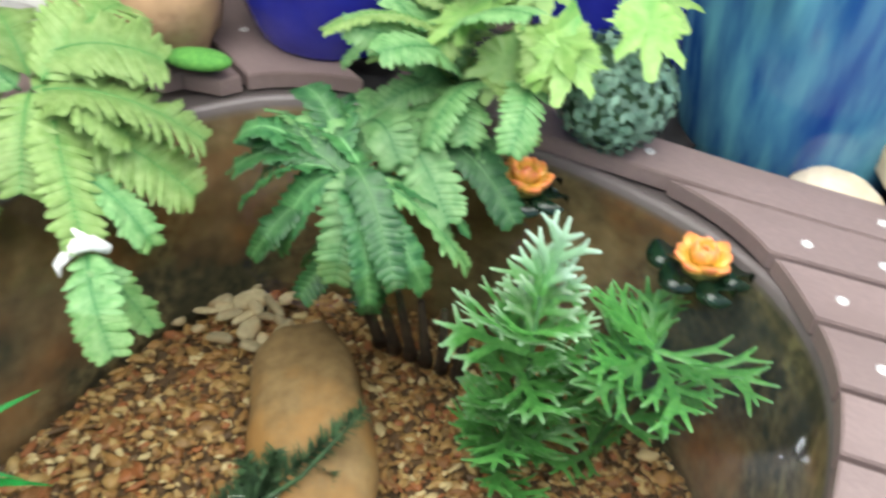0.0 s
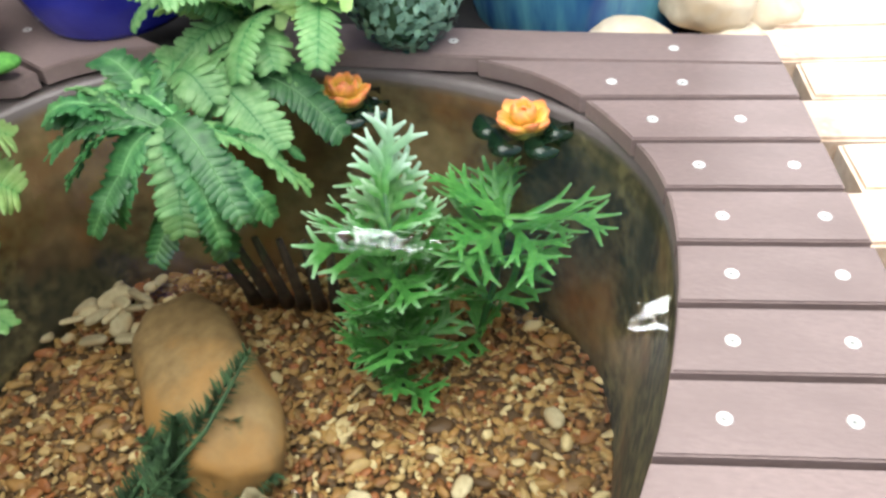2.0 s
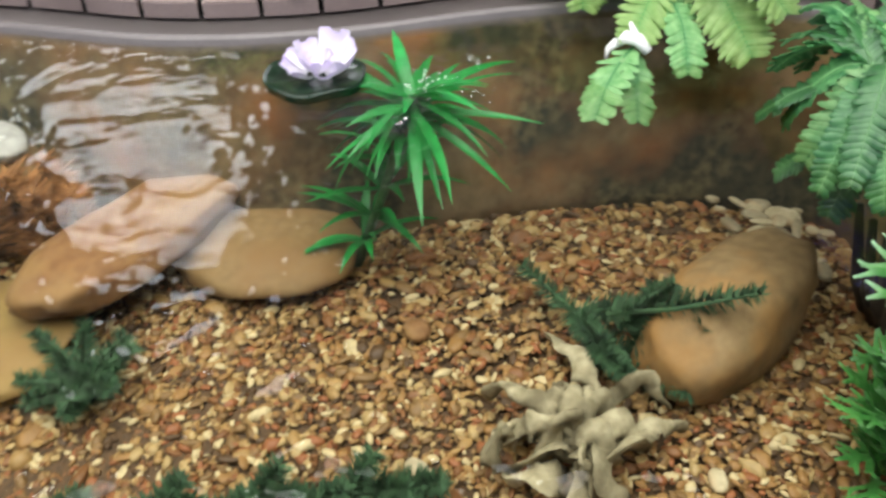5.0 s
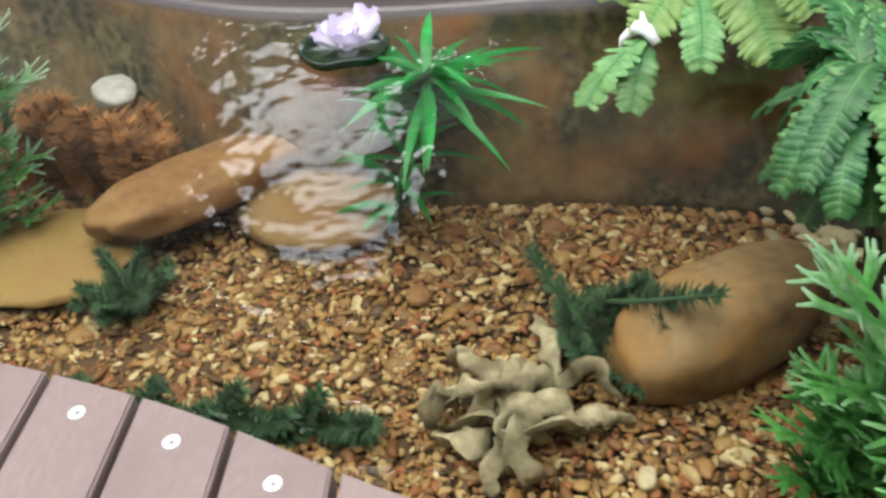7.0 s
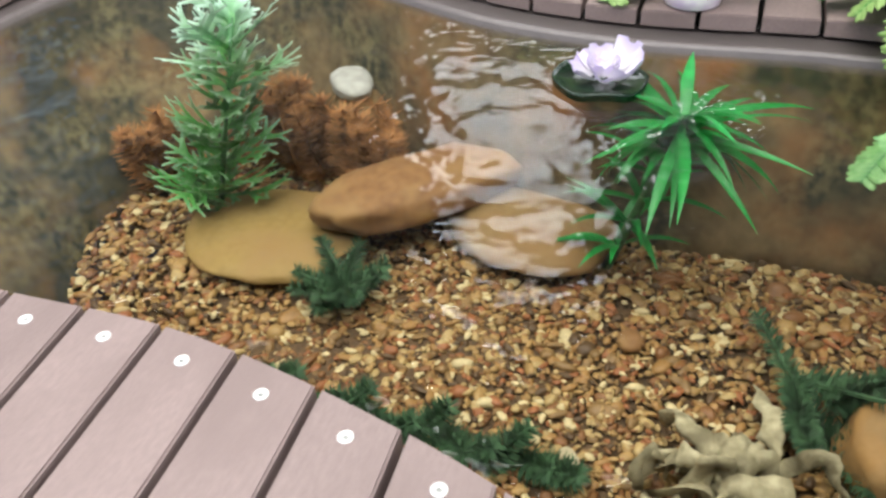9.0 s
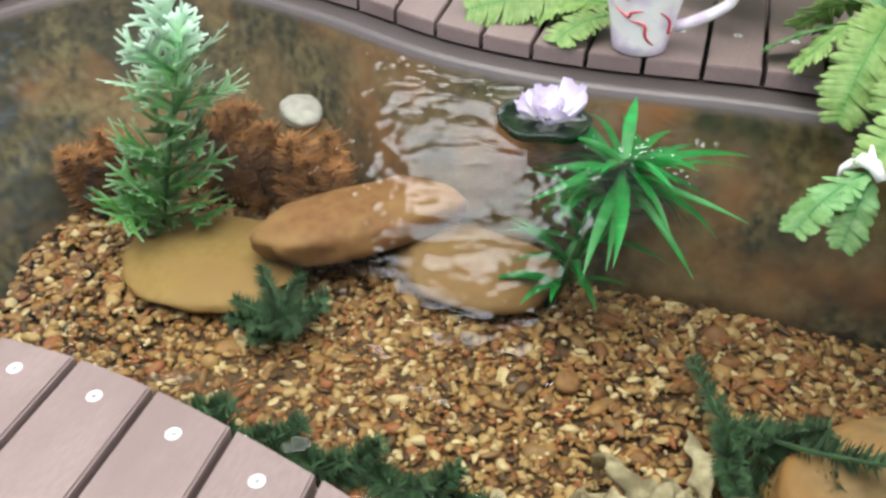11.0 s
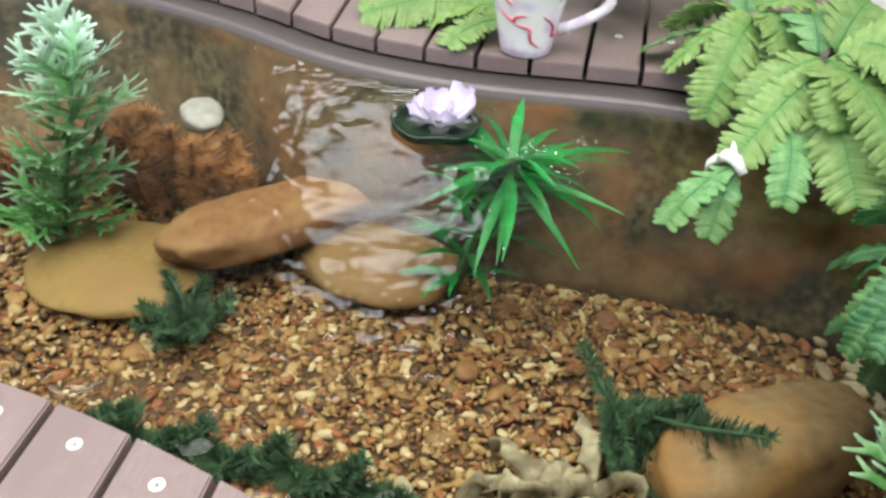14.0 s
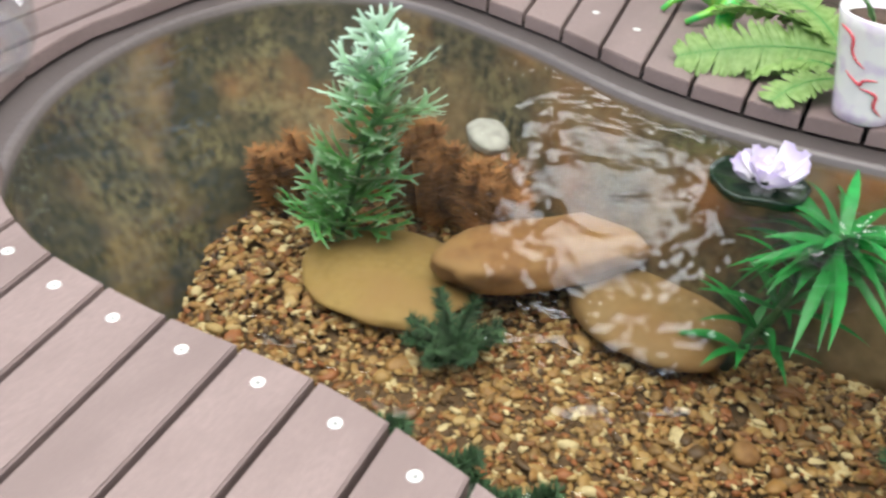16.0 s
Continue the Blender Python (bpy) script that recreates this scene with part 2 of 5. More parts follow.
def closed_curve(pts, per=8):
    out, n = [], len(pts)
    for i in range(n):
        p0, p1, p2, p3 = (Vector(pts[(i + k) % n]) for k in (-1, 0, 1, 2))
        for j in range(per):
            t = j / per
            out.append(0.5 * ((2 * p1) + (p2 - p0) * t + (2 * p0 - 5 * p1 + 4 * p2 - p3) * t * t + (3 * p1 - p0 - 3 * p2 + p3) * t ** 3))
    return out


def offset(curve, by):
    """Moves a clockwise curve outwards by by(x, y)."""
    n, out = len(curve), []
    for i, p in enumerate(curve):
        t = (curve[(i + 1) % n] - curve[i - 1]).normalized()
        nrm = Vector((-t.y, t.x))
        out.append(p + nrm * by(p.x, p.y))
    return out


def smooth01(a, b, x):
    t = min(1, max(0, (x - a) / (b - a)))
    return t * t * (3 - 2 * t)


EDGE = closed_curve(PLAN)


def lip_width(x, y):
    return 0.072 * (1 - smooth01(-0.10, 0.16, x + 0.25 * smooth01(-0.4, -0.9, y) * -1)) if y < 0.98 and x < 0.2 else 0.032 * smooth01(0.9, 1.05, y) * (1 - smooth01(0.25, 0.46, x))


DECK_EDGE = offset(EDGE, lip_width)


def crossing(curve, y, side):
    xs = []
    n = len(curve)
    for i in range(n):
        a, b = curve[i], curve[(i + 1) % n]
        if (a.y - y) * (b.y - y) <= 0 and a.y != b.y:
            xs.append(a.x + (b.x - a.x) * (y - a.y) / (b.y - a.y))
    return (max(xs) if side > 0 else min(xs)) if xs else None


def east_end(y):
    return 0.70 + (0.78 - y) * 0.13


# ---- ground, and unseen walls and roof added for light and reflections ----
def plain_box(name, x0, x1, y0, y1, z0, z1, material, label, category):
    return tagged(from_bm(name, slab([(x0, y0), (x1, y0), (x1, y1), (x0, y1)], z0, z1), material), label, category, kind="structure")


def ground_sheet():
    """Ground with the hole that the pond shell sits in."""
    g = Geo()
    ring = offset(EDGE, lambda x, y: 0.03)
    far = []
    for p in ring:
        d = (p - Vector((-0.1, 0.1))).normalized() * 60
        far.append(d)
    a = [g.add((p.x, p.y, -0.14)) for p in ring]
    mid = [g.add((p.x * 2.2, p.y * 2.2, -0.14)) for p in ring]
    b = [g.add((p.x, p.y, -0.14)) for p in far]
    n = len(a)
    for r0, r1 in ((a, mid), (mid, b)):
        for i in range(n):
            g.f.append((r0[i], r0[(i + 1) % n], r1[(i + 1) % n], r1[i]))
    tagged(part("ground", g, GROUND), "dark damp garden soil round the pond", "ground", kind="structure")


ground_sheet()
# Unseen walls, added for the water to reflect; the pale west one adds haze.
plain_box("wall_west", -2.3, -2.2, -3.0, 3.2, -0.14, 0.84, WALLW, "unseen grey wall added behind the ferns to lighten reflections", "wall")
plain_box("wall_west_upper", -2.3, -2.2, -3.0, 3.2, 1.76, 2.5, WALLW, "unseen grey wall added above the window", "wall")
plain_box("wall_west_side_a", -2.3, -2.2, -3.0, -0.98, 0.84, 1.76, WALLW, "unseen grey wall added beside the window", "wall")
plain_box("wall_west_side_b", -2.3, -2.2, -0.26, 3.2, 0.84, 1.76, WALLW, "unseen grey wall added beside the window", "wall")
# Unseen dark wall, added so that reflections stay dark round the window.
plain_box("wall_north", -2.2, 1.3, 3.1, 3.2, -0.14, 1.25, WALLM, "unseen dark wall added behind the pots to darken reflections", "wall")
plain_box("wall_north_middle_a", -2.2, 0.63, 3.1, 3.2, 1.25, 1.85, WALLM, "unseen dark wall added beside the window", "wall")
plain_box("wall_north_middle_b", 0.97, 1.3, 3.1, 3.2, 1.25, 1.85, WALLM, "unseen dark wall added beside the window", "wall")
plain_box("wall_north_upper_a", -2.2, -0.87, 3.1, 3.2, 1.85, 2.5, WALLM, "unseen dark wall added beside the vent", "wall")
plain_box("wall_north_upper_b", -0.37, 0.63, 3.1, 3.2, 1.85, 2.5, WALLM, "unseen dark wall added between the vent and the window", "wall")
plain_box("wall_north_upper_c", -0.87, -0.37, 3.1, 3.2, 2.12, 2.5, WALLM, "unseen dark wall added above the vent", "wall")
plain_box("wall_north_upper_d", -0.87, -0.37, 3.1, 3.2, 1.85, 2.02, WALLM, "unseen dark wall added below the vent", "wall")
plain_box("wall_north_upper_e", 0.97, 1.3, 3.1, 3.2, 1.85, 2.5, WALLM, "unseen dark wall added beside the window", "wall")
# Unseen roof, added to block the sun and keep the water's reflections dark.
plain_box("ceiling", -1.2, 2.14, -3.0, 1.6, 2.58, 2.61, SHEET, "unseen opaque roof sheet added to keep the sun off the pond", "ceiling")
plain_box("ceiling_west", -2.3, -1.2, -3.0, 3.2, 2.5, 2.61, ROOFM, "unseen dark patio roof lining added for dark reflections", "ceiling")
plain_box("ceiling_north", -1.2, 2.14, 1.6, 3.2, 2.5, 2.61, ROOFM, "unseen dark patio roof lining added for dark reflections", "ceiling")


# ---- pond shell, bed and water ----
def floor_inset(x, y):
    return 0.035 + 0.155 * smooth01(-0.45, -0.95, y)


def shell_material():
    m = mat("pond_shell", (0.16, 0.112, 0.055), (0.28, 0.205, 0.105), 0.7, fine=24, stain=5, c3=(0.27, 0.115, 0.036), bump=0.4, bump_scale=60)
    nt = m.node_tree
    N, L = nt.nodes, nt.links
    b = N["Principled BSDF"]
    below = b.inputs["Base Color"].links[0].from_socket
    co = N.new("ShaderNodeTexCoord")
    # green film on the ends of the shell, also used to darken its +x side
    n0 = N.new("ShaderNodeTexNoise")
    n0.inputs["Scale"].default_value, n0.inputs["Detail"].default_value = 4.2, 8
    L.new(co.outputs["Object"], n0.inputs["Vector"])
    n5 = N.new("ShaderNodeTexNoise")
    n5.inputs["Scale"].default_value, n5.inputs["Detail"].default_value = 6.5, 5
    L.new(co.outputs["Object"], n5.inputs["Vector"])
    rg = N.new("ShaderNodeMapRange")
    rg.inputs[1].default_value, rg.inputs[2].default_value = 0.44, 0.60
    se = N.new("ShaderNodeSeparateXYZ")
    L.new(co.outputs["Object"], se.inputs[0])
    ye = N.new("ShaderNodeMapRange")
    ye.inputs[1].default_value, ye.inputs[2].default_value = -0.35, -0.75
    ye.inputs[3].default_value, ye.inputs[4].default_value = 0.0, 0.085
    L.new(se.outputs[1], ye.inputs[0])
    ad = N.new("ShaderNodeMath")
    L.new(n0.outputs[0], ad.inputs[0])
    L.new(ye.outputs[0], ad.inputs[1])
    # More film towards +x: partly algae, partly painted darkness where reflections are missing.
    xe = N.new("ShaderNodeMapRange")
    xe.inputs[1].default_value, xe.inputs[2].default_value = 0.0, 0.30
    xe.inputs[3].default_value, xe.inputs[4].default_value = 0.0, 0.12
    L.new(se.outputs[0], xe.inputs[0])
    ad2 = N.new("ShaderNodeMath")
    L.new(ad.outputs[0], ad2.inputs[0])
    L.new(xe.outputs[0], ad2.inputs[1])
    L.new(ad2.outputs[0], rg.inputs[0])
    n9 = N.new("ShaderNodeTexNoise")
    n9.inputs["Scale"].default_value, n9.inputs["Detail"].default_value = 48, 10
    L.new(co.outputs["Object"], n9.inputs["Vector"])
    gr = N.new("ShaderNodeMix")
    gr.data_type = "RGBA"
    gr.inputs[6].default_value, gr.inputs[7].default_value = (0.030, 0.032, 0.020, 1), (0.185, 0.160, 0.080, 1)
    r9 = N.new("ShaderNodeMapRange")
    r9.inputs[1].default_value, r9.inputs[2].default_value = 0.36, 0.68
    L.new(n9.outputs[0], r9.inputs[0])
    # grey and bare zones in the film
    m5 = N.new("ShaderNodeMapRange")
    m5.inputs[1].default_value, m5.inputs[2].default_value = 0.40, 0.62
    m5.inputs[3].default_value, m5.inputs[4].default_value = 0.25, 1.1
    L.new(n5.outputs[0], m5.inputs[0])
    x5 = N.new("ShaderNodeMath")
    x5.operation = "MULTIPLY"
    L.new(r9.outputs[0], x5.inputs[0])
    L.new(m5.outputs[0], x5.inputs[1])
    L.new(x5.outputs[0], gr.inputs[0])
    al = N.new("ShaderNodeMix")
    al.data_type = "RGBA"
    L.new(rg.outputs[0], al.inputs[0])
    L.new(below, al.inputs[6])
    L.new(gr.outputs[2], al.inputs[7])
    # bare plastic above the water line
    sp = N.new("ShaderNodeSeparateXYZ")
    L.new(co.outputs["Object"], sp.inputs[0])
    zr = N.new("ShaderNodeMapRange")
    zr.inputs[1].default_value, zr.inputs[2].default_value = WATER_Z - 0.012, WATER_Z + 0.002
    L.new(sp.outputs[2], zr.inputs[0])
    top = N.new("ShaderNodeMix")
    top.data_type = "RGBA"
    L.new(zr.outputs[0], top.inputs[0])
    L.new(al.outputs[2], top.inputs[6])
    top.inputs[7].default_value = (0.112, 0.094, 0.092, 1)
    L.new(top.outputs[2], b.inputs["Base Color"])
    rr = N.new("ShaderNodeMapRange")
    rr.inputs[1].default_value, rr.inputs[2].default_value = WATER_Z - 0.012, WATER_Z + 0.002
    rr.inputs[3].default_value, rr.inputs[4].default_value = 0.8, 0.38
    L.new(sp.outputs[2], rr.inputs[0])
    L.new(rr.outputs[0], b.inputs["Roughness"])
    return m


def pond_shell():
    g = Geo()
    n = len(EDGE)
    # (outward offset, height, share of the floor inset)
    prof = [(0.10, -0.050, 0), (0.10, -0.034, 0), (0.022, -0.034, 0), (0.018, -0.030, 0), (0.008, -0.030, 0), (0.003, -0.036, 0), (0.0, -0.07, 0.02),
            (0.0, -0.13, 0.15), (0.0, -0.22, 0.45), (0.0, -0.32, 0.8), (0.0, -0.40, 1.0), (0.0, -0.46, 1.05)]
    rings = []
    for off, z, share in prof:
        c = offset(EDGE, lambda x, y: off - share * floor_inset(x, y))
        ring = []
        for p in c:
            w = 0.012 * noise.noise((p.x * 3, p.y * 3, z * 6)) if z < -0.1 else 0
            ring.append(g.add((p.x + w, p.y + w, z)))
        rings.append(ring)
    for a, b in zip(rings, rings[1:]):
        for i in range(n):
            g.f.append((a[i], b[i], b[(i + 1) % n], a[(i + 1) % n]))
    g.f.append(tuple(rings[-1]))
    tagged(part("pond_shell", g, shell_material()), "grey moulded pond liner stained brown and green under water", "pond", kind="structure")


pond_shell()
FLOOR = offset(EDGE, lambda x, y: -1.02 * floor_inset(x, y))


def inside(curve, x, y):
    k = False
    n = len(curve)
    for i in range(n):
        a, b = curve[i], curve[(i + 1) % n]
        if (a.y > y) != (b.y > y) and x < a.x + (b.x - a.x) * (y - a.y) / (b.y - a.y):
            k = not k
    return k


def bed_z(x, y):
    return -0.43 + 0.018 * noise.noise((x * 2.5, y * 2.5, 0.3)) + 0.02 * smooth01(-0.3, -0.8, y)


def pebble_material():
    m = bpy.data.materials.new("mixed_river_pebbles")
    m.use_nodes = True
    nt = m.node_tree
    N, L = nt.nodes, nt.links
    b = N["Principled BSDF"]
    geo = N.new("ShaderNodeNewGeometry")
    ramp = N.new("ShaderNodeValToRGB")
    cols = [(0.0, (0.079, 0.041, 0.014)), (0.09, (0.186, 0.078, 0.022)), (0.24, (0.277, 0.146, 0.043)), (0.38, (0.203, 0.115, 0.039)), (0.52, (0.322, 0.194, 0.065)),
            (0.68, (0.254, 0.089, 0.027)), (0.78, (0.384, 0.266, 0.109)), (0.90, (0.520, 0.417, 0.223))]
    ramp.color_ramp.interpolation = "CONSTANT"
    while len(ramp.color_ramp.elements) < len(cols):
        ramp.color_ramp.elements.new(0.5)
    for e, (p, c) in zip(ramp.color_ramp.elements, cols):
        e.position, e.color = p, (*c, 1)
    L.new(geo.outputs["Random Per Island"], ramp.inputs[0])
    co = N.new("ShaderNodeTexCoord")
    n1 = N.new("ShaderNodeTexNoise")
    n1.inputs["Scale"].default_value, n1.inputs["Detail"].default_value = 90, 4
    L.new(co.outputs["Object"], n1.inputs["Vector"])
    hs = N.new("ShaderNodeHueSaturation")
    r = N.new("ShaderNodeMapRange")
    r.inputs[3].default_value, r.inputs[4].default_value = 0.60, 1.22
    L.new(n1.outputs[0], r.inputs[0])
    L.new(r.outputs[0], hs.inputs["Value"])
    L.new(ramp.outputs[0], hs.inputs["Color"])
    L.new(hs.outputs[0], b.inputs["Base Color"])
    b.inputs["Roughness"].default_value = 0.6
    return m


PEBBLE = pebble_material()


def ico(sub):
    bm = bmesh.new()
    bmesh.ops.create_icosphere(bm, subdivisions=sub, radius=1)
    v = np.array([x.co[:] for x in bm.verts])
    f = np.array([[x.index for x in fc.verts] for fc in bm.faces])
    bm.free()
    return v, f


def gravel():
    rng = np.random.default_rng(5)
    v0, f0 = ico(2)
    vs, fs, k = [], [], 0
    tries = 0
    while k < 21000 and tries < 50000:
        tries += 1
        x, y = rng.uniform(-0.78, 0.5), rng.uniform(-0.95, 1.14)
        if not inside(FLOOR, x, y):
            continue
        r = 0.0050 * (0.55 + rng.gamma(2.2, 0.30))
        r = min(r, 0.022)
        s = np.array([r * rng.uniform(0.9, 1.7), r * rng.uniform(0.65, 1.05), r * rng.uniform(0.32, 0.66)])
        a, t = rng.uniform(0, 6.28), rng.normal(0, 0.5)
        Rz = np.array([[math.cos(a), -math.sin(a), 0], [math.sin(a), math.cos(a), 0], [0, 0, 1]])
        Rx = np.array([[1, 0, 0], [0, math.cos(t), -math.sin(t)], [0, math.sin(t), math.cos(t)]])
        lump = 1 + 0.17 * np.sin(v0 @ rng.normal(0, 2.2, 3) + rng.uniform(0, 6)) + 0.08 * np.sin(v0 @ rng.normal(0, 5.0, 3))
        p = (v0 * lump[:, None] * s) @ Rx.T @ Rz.T + np.array([x, y, bed_z(x, y) + rng.uniform(-0.003, 0.007)])
        vs.append(p)
        fs.append(f0 + k * len(v0))
        k += 1
    v, f = np.concatenate(vs), np.concatenate(fs)
    me = bpy.data.meshes.new("gravel")
    me.from_pydata(v.tolist(), [], f.tolist())
    me.polygons.foreach_set("use_smooth", [True] * len(me.polygons))
    me.materials.append(PEBBLE)
    tagged(new("gravel", me), "mixed brown and cream river gravel on the pond floor", "gravel", kind="stuff")
    # the sand between the stones
    g = Geo()
    c = [g.add((p.x, p.y, -0.436)) for p in FLOOR]
    g.f.append(tuple(c))
    tagged(part("gravel_bed", g, mat("dark_sand", (0.05, 0.03, 0.014), (0.11, 0.06, 0.025), 0.9, fine=120, bump=0.5)), "dark sand between the pebbles", "sand", kind="structure")


gravel()


def water():
    g = Geo()
    c = [g.add((p.x, p.y, WATER_Z)) for p in offset(EDGE, lambda x, y: 0.0015)]
    g.f.append(tuple(reversed(c)))
    m = bpy.data.materials.new("clear_pond_water")
    m.use_nodes = True
    nt = m.node_tree
    N, L = nt.nodes, nt.links
    N.remove(N["Principled BSDF"])
    tr = N.new("ShaderNodeBsdfTransparent")
    tr.inputs[0].default_value = (0.985, 0.985, 0.95, 1)
    gl = N.new("ShaderNodeBsdfGlossy")
    gl.inputs["Roughness"].default_value = 0.02
    fr = N.new("ShaderNodeFresnel")
    fr.inputs[0].default_value = 1.33
    ms = N.new("ShaderNodeMixShader")
    co = N.new("ShaderNodeTexCoord")
    n1 = N.new("ShaderNodeTexNoise")
    n1.inputs["Scale"].default_value, n1.inputs["Detail"].default_value = 10.0, 3.2
    L.new(co.outputs["Object"], n1.inputs["Vector"])
    bp = N.new("ShaderNodeBump")
    bp.inputs["Strength"].default_value, bp.inputs["Distance"].default_value = 0.5, 0.026
    # the ripples run out towards the far end of the pond
    sp = N.new("ShaderNodeSeparateXYZ")
    L.new(co.outputs["Object"], sp.inputs[0])
    mr = N.new("ShaderNodeMapRange")
    mr.inputs[1].default_value, mr.inputs[2].default_value = 0.28, 0.55
    mr.inputs[3].default_value, mr.inputs[4].default_value = 1.0, 0.13
    L.new(sp.outputs[1], mr.inputs[0])
    mu = N.new("ShaderNodeMath")
    mu.operation = "MULTIPLY"
    L.new(n1.outputs[0], mu.inputs[0])
    L.new(mr.outputs[0], mu.inputs[1])
    L.new(mu.outputs[0], bp.inputs["Height"])
    L.new(bp.outputs[0], gl.inputs["Normal"])
    L.new(bp.outputs[0], fr.inputs["Normal"])
    L.new(fr.outputs[0], ms.inputs[0])
    L.new(tr.outputs[0], ms.inputs[1])
    L.new(gl.outputs[0], ms.inputs[2])
    L.new(ms.outputs[0], N["Material Output"].inputs[0])
    tagged(part("water", g, m), "clear shallow rippled pond water", "water", kind="structure")


water()


# ---- stones ----
def stone(name, at, size, yaw, material, label, category="rock", seed=0, tilt=0.0, block=0.82, lean=0.0, group=""):
    bm = bmesh.new()
    bmesh.ops.create_icosphere(bm, subdivisions=4 if max(size) > 0.05 else 2, radius=1)
    for v in bm.verts:
        c = v.co.copy()
        # rounder-than-ellipsoid block with soft shoulders
        c = Vector([math.copysign(abs(a) ** block, a) for a in c])
        d = 1 + 0.13 * noise.noise(c * 1.2 + Vector((seed * 3.1, seed, 0))) + 0.055 * noise.noise(c * 2.8 + Vector((seed, 7, 0))) + 0.02 * noise.noise(c * 8 + Vector((seed, 3, 0)))
        v.co = Vector((c.x * size[0], c.y * size[1], c.z * size[2])) * d
    ob = from_bm(name, bm, material, smooth=True)
    ob.matrix_world = pose(*at, tilt, lean, yaw)
    return tagged(ob, label, category, group)


stone("rock", (-0.160, 0.730, -0.362), (0.190, 0.092, 0.080), -52, ROCK_B, "large smooth brown stone on the gravel", seed=1, block=0.72)
stone("rock", (-0.315, -0.470, -0.392), (0.180, 0.145, 0.024), 98, ROCK_Y, "flat ochre stone lying on the gravel", seed=2, block=0.88)
stone("rock", (-0.478, -0.205, -0.325), (0.232, 0.098, 0.046), 139, ROCK_R, "long russet stone leaning on the ochre stone", seed=3, tilt=-6, block=0.72)
stone("rock", (-0.488, 0.004, -0.388), (0.168, 0.135, 0.042), 70, ROCK_N, "flat tan stone under rippled water", seed=4, block=0.86)
# Brown stone added only to carry the whitish lump on top of it.
stone("rock", (-0.640, -0.43, -0.34), (0.095, 0.075, 0.105), 20, ROCK_B, "dark brown stone added under the whitish lump", seed=6)
stone("pale_lump", (-0.645, -0.440, -0.220), (0.066, 0.042, 0.022), 40, PALE, "whitish lump among the brown weed", seed=5)

# river stones round the pots
for i, (x, y, z, r, m) in enumerate([(0.43, 1.315, -0.06, 0.062, 0), (0.515, 1.31, -0.085, 0.05, 1), (0.60, 1.33, -0.07, 0.06, 0), (0.545, 1.40, 0.01, 0.085, 0),
                                     (0.63, 1.46, -0.06, 0.08, 0), (0.52, 1.55, -0.07, 0.07, 1), (0.60, 1.62, -0.05, 0.09, 0)]):
    stone("river_stone", (x, y, z), (r * 1.15, r * 0.9, r * 0.72), 40 * i, (ROCK_C, ROCK_T)[m], "rounded cream river stone beside the teal pot", "stone", seed=11 + i, group="river stones by the pot")
stone("boulder", (-0.68, 1.05, 0.085), (0.135, 0.10, 0.10), 25, ROCK_T, "tan rounded boulder on the deck boards", seed=21)
stone("boulder", (-0.86, 1.02, 0.03), (0.10, 0.09, 0.06), 60, PALE, "grey rounded stone among the ferns", seed=22)


# ---- pots ----
def pot(at, r0, r1, h, material, label):
    e = tagged(empty("garden_pot", at), label, "pot")
    g = Geo()
    rim = r1 * 1.05
    prof = [(r0 * 0.94, 0), (r0, 0.012)]
    for k in range(1, 11):
        t = k / 10
        prof.append((r0 + (r1 - r0) * t ** 0.8 + 0.02 * math.sin(math.pi * t), 0.012 + (h - 0.05) * t))
    prof += [(rim, h - 0.03), (rim + 0.004, h - 0.015), (rim, h), (rim - 0.03, h), (rim - 0.035, h - 0.05)]
    g.lathe(prof, 56)
    part("body", g, material, e)
    g = Geo()
    g.lathe([(rim - 0.04, h - 0.06), (rim - 0.05, h - 0.05)], 40)
    part("soil", g, SOIL, e)
    return e


pot((-0.455, 1.275, 0), 0.135, 0.19, 0.42, COBALT, "glossy cobalt blue glazed pot on the deck")
pot((0.345, 1.565, -0.14), 0.205, 0.27, 0.75, TEAL, "large streaked teal and blue glazed pot")
pot((-0.02, 1.62, -0.14), 0.15, 0.20, 0.62, COBALT, "dark blue glazed pot behind the greenery")


# ---- clipped ball ----
def box_ball(at, r):
    rng = random.Random(4)
    e = tagged(empty("box_ball", at), "clipped grey-green artificial box ball on the deck", "topiary")
    g = Geo()
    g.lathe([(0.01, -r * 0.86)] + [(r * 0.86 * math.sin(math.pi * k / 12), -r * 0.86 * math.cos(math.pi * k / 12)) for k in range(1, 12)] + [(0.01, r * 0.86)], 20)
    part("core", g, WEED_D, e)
    g = Geo()
    for k in range(900):
        z = 1 - 2 * (k + 0.5) / 900
        a = k * 2.39996
        n = Vector((math.cos(a) * math.sqrt(1 - z * z), math.sin(a) * math.sqrt(1 - z * z), z))
        n = (n + Vector((rng.gauss(0, 0.3), rng.gauss(0, 0.3), rng.gauss(0, 0.3)))).normalized()
        c = n * r * rng.uniform(0.88, 1.0)
        u = n.cross(Vector((rng.gauss(0, 1), rng.gauss(0, 1), rng.gauss(0, 1)))).normalized()
        w = n.cross(u)
        L = 0.0085 * rng.uniform(0.8, 1.3)
        out = n * L * 0.55
        i = [g.add(c - u * L), g.add(c - w * L * 0.7 + out * 0.4), g.add(c + u * L + out), g.add(c + w * L * 0.7 + out * 0.4)]
        g.f.append(tuple(i))
    part("leaves", g, BOX, e, smooth=False)
    return e


box_ball((0.085, 1.19, 0.086), 0.09)


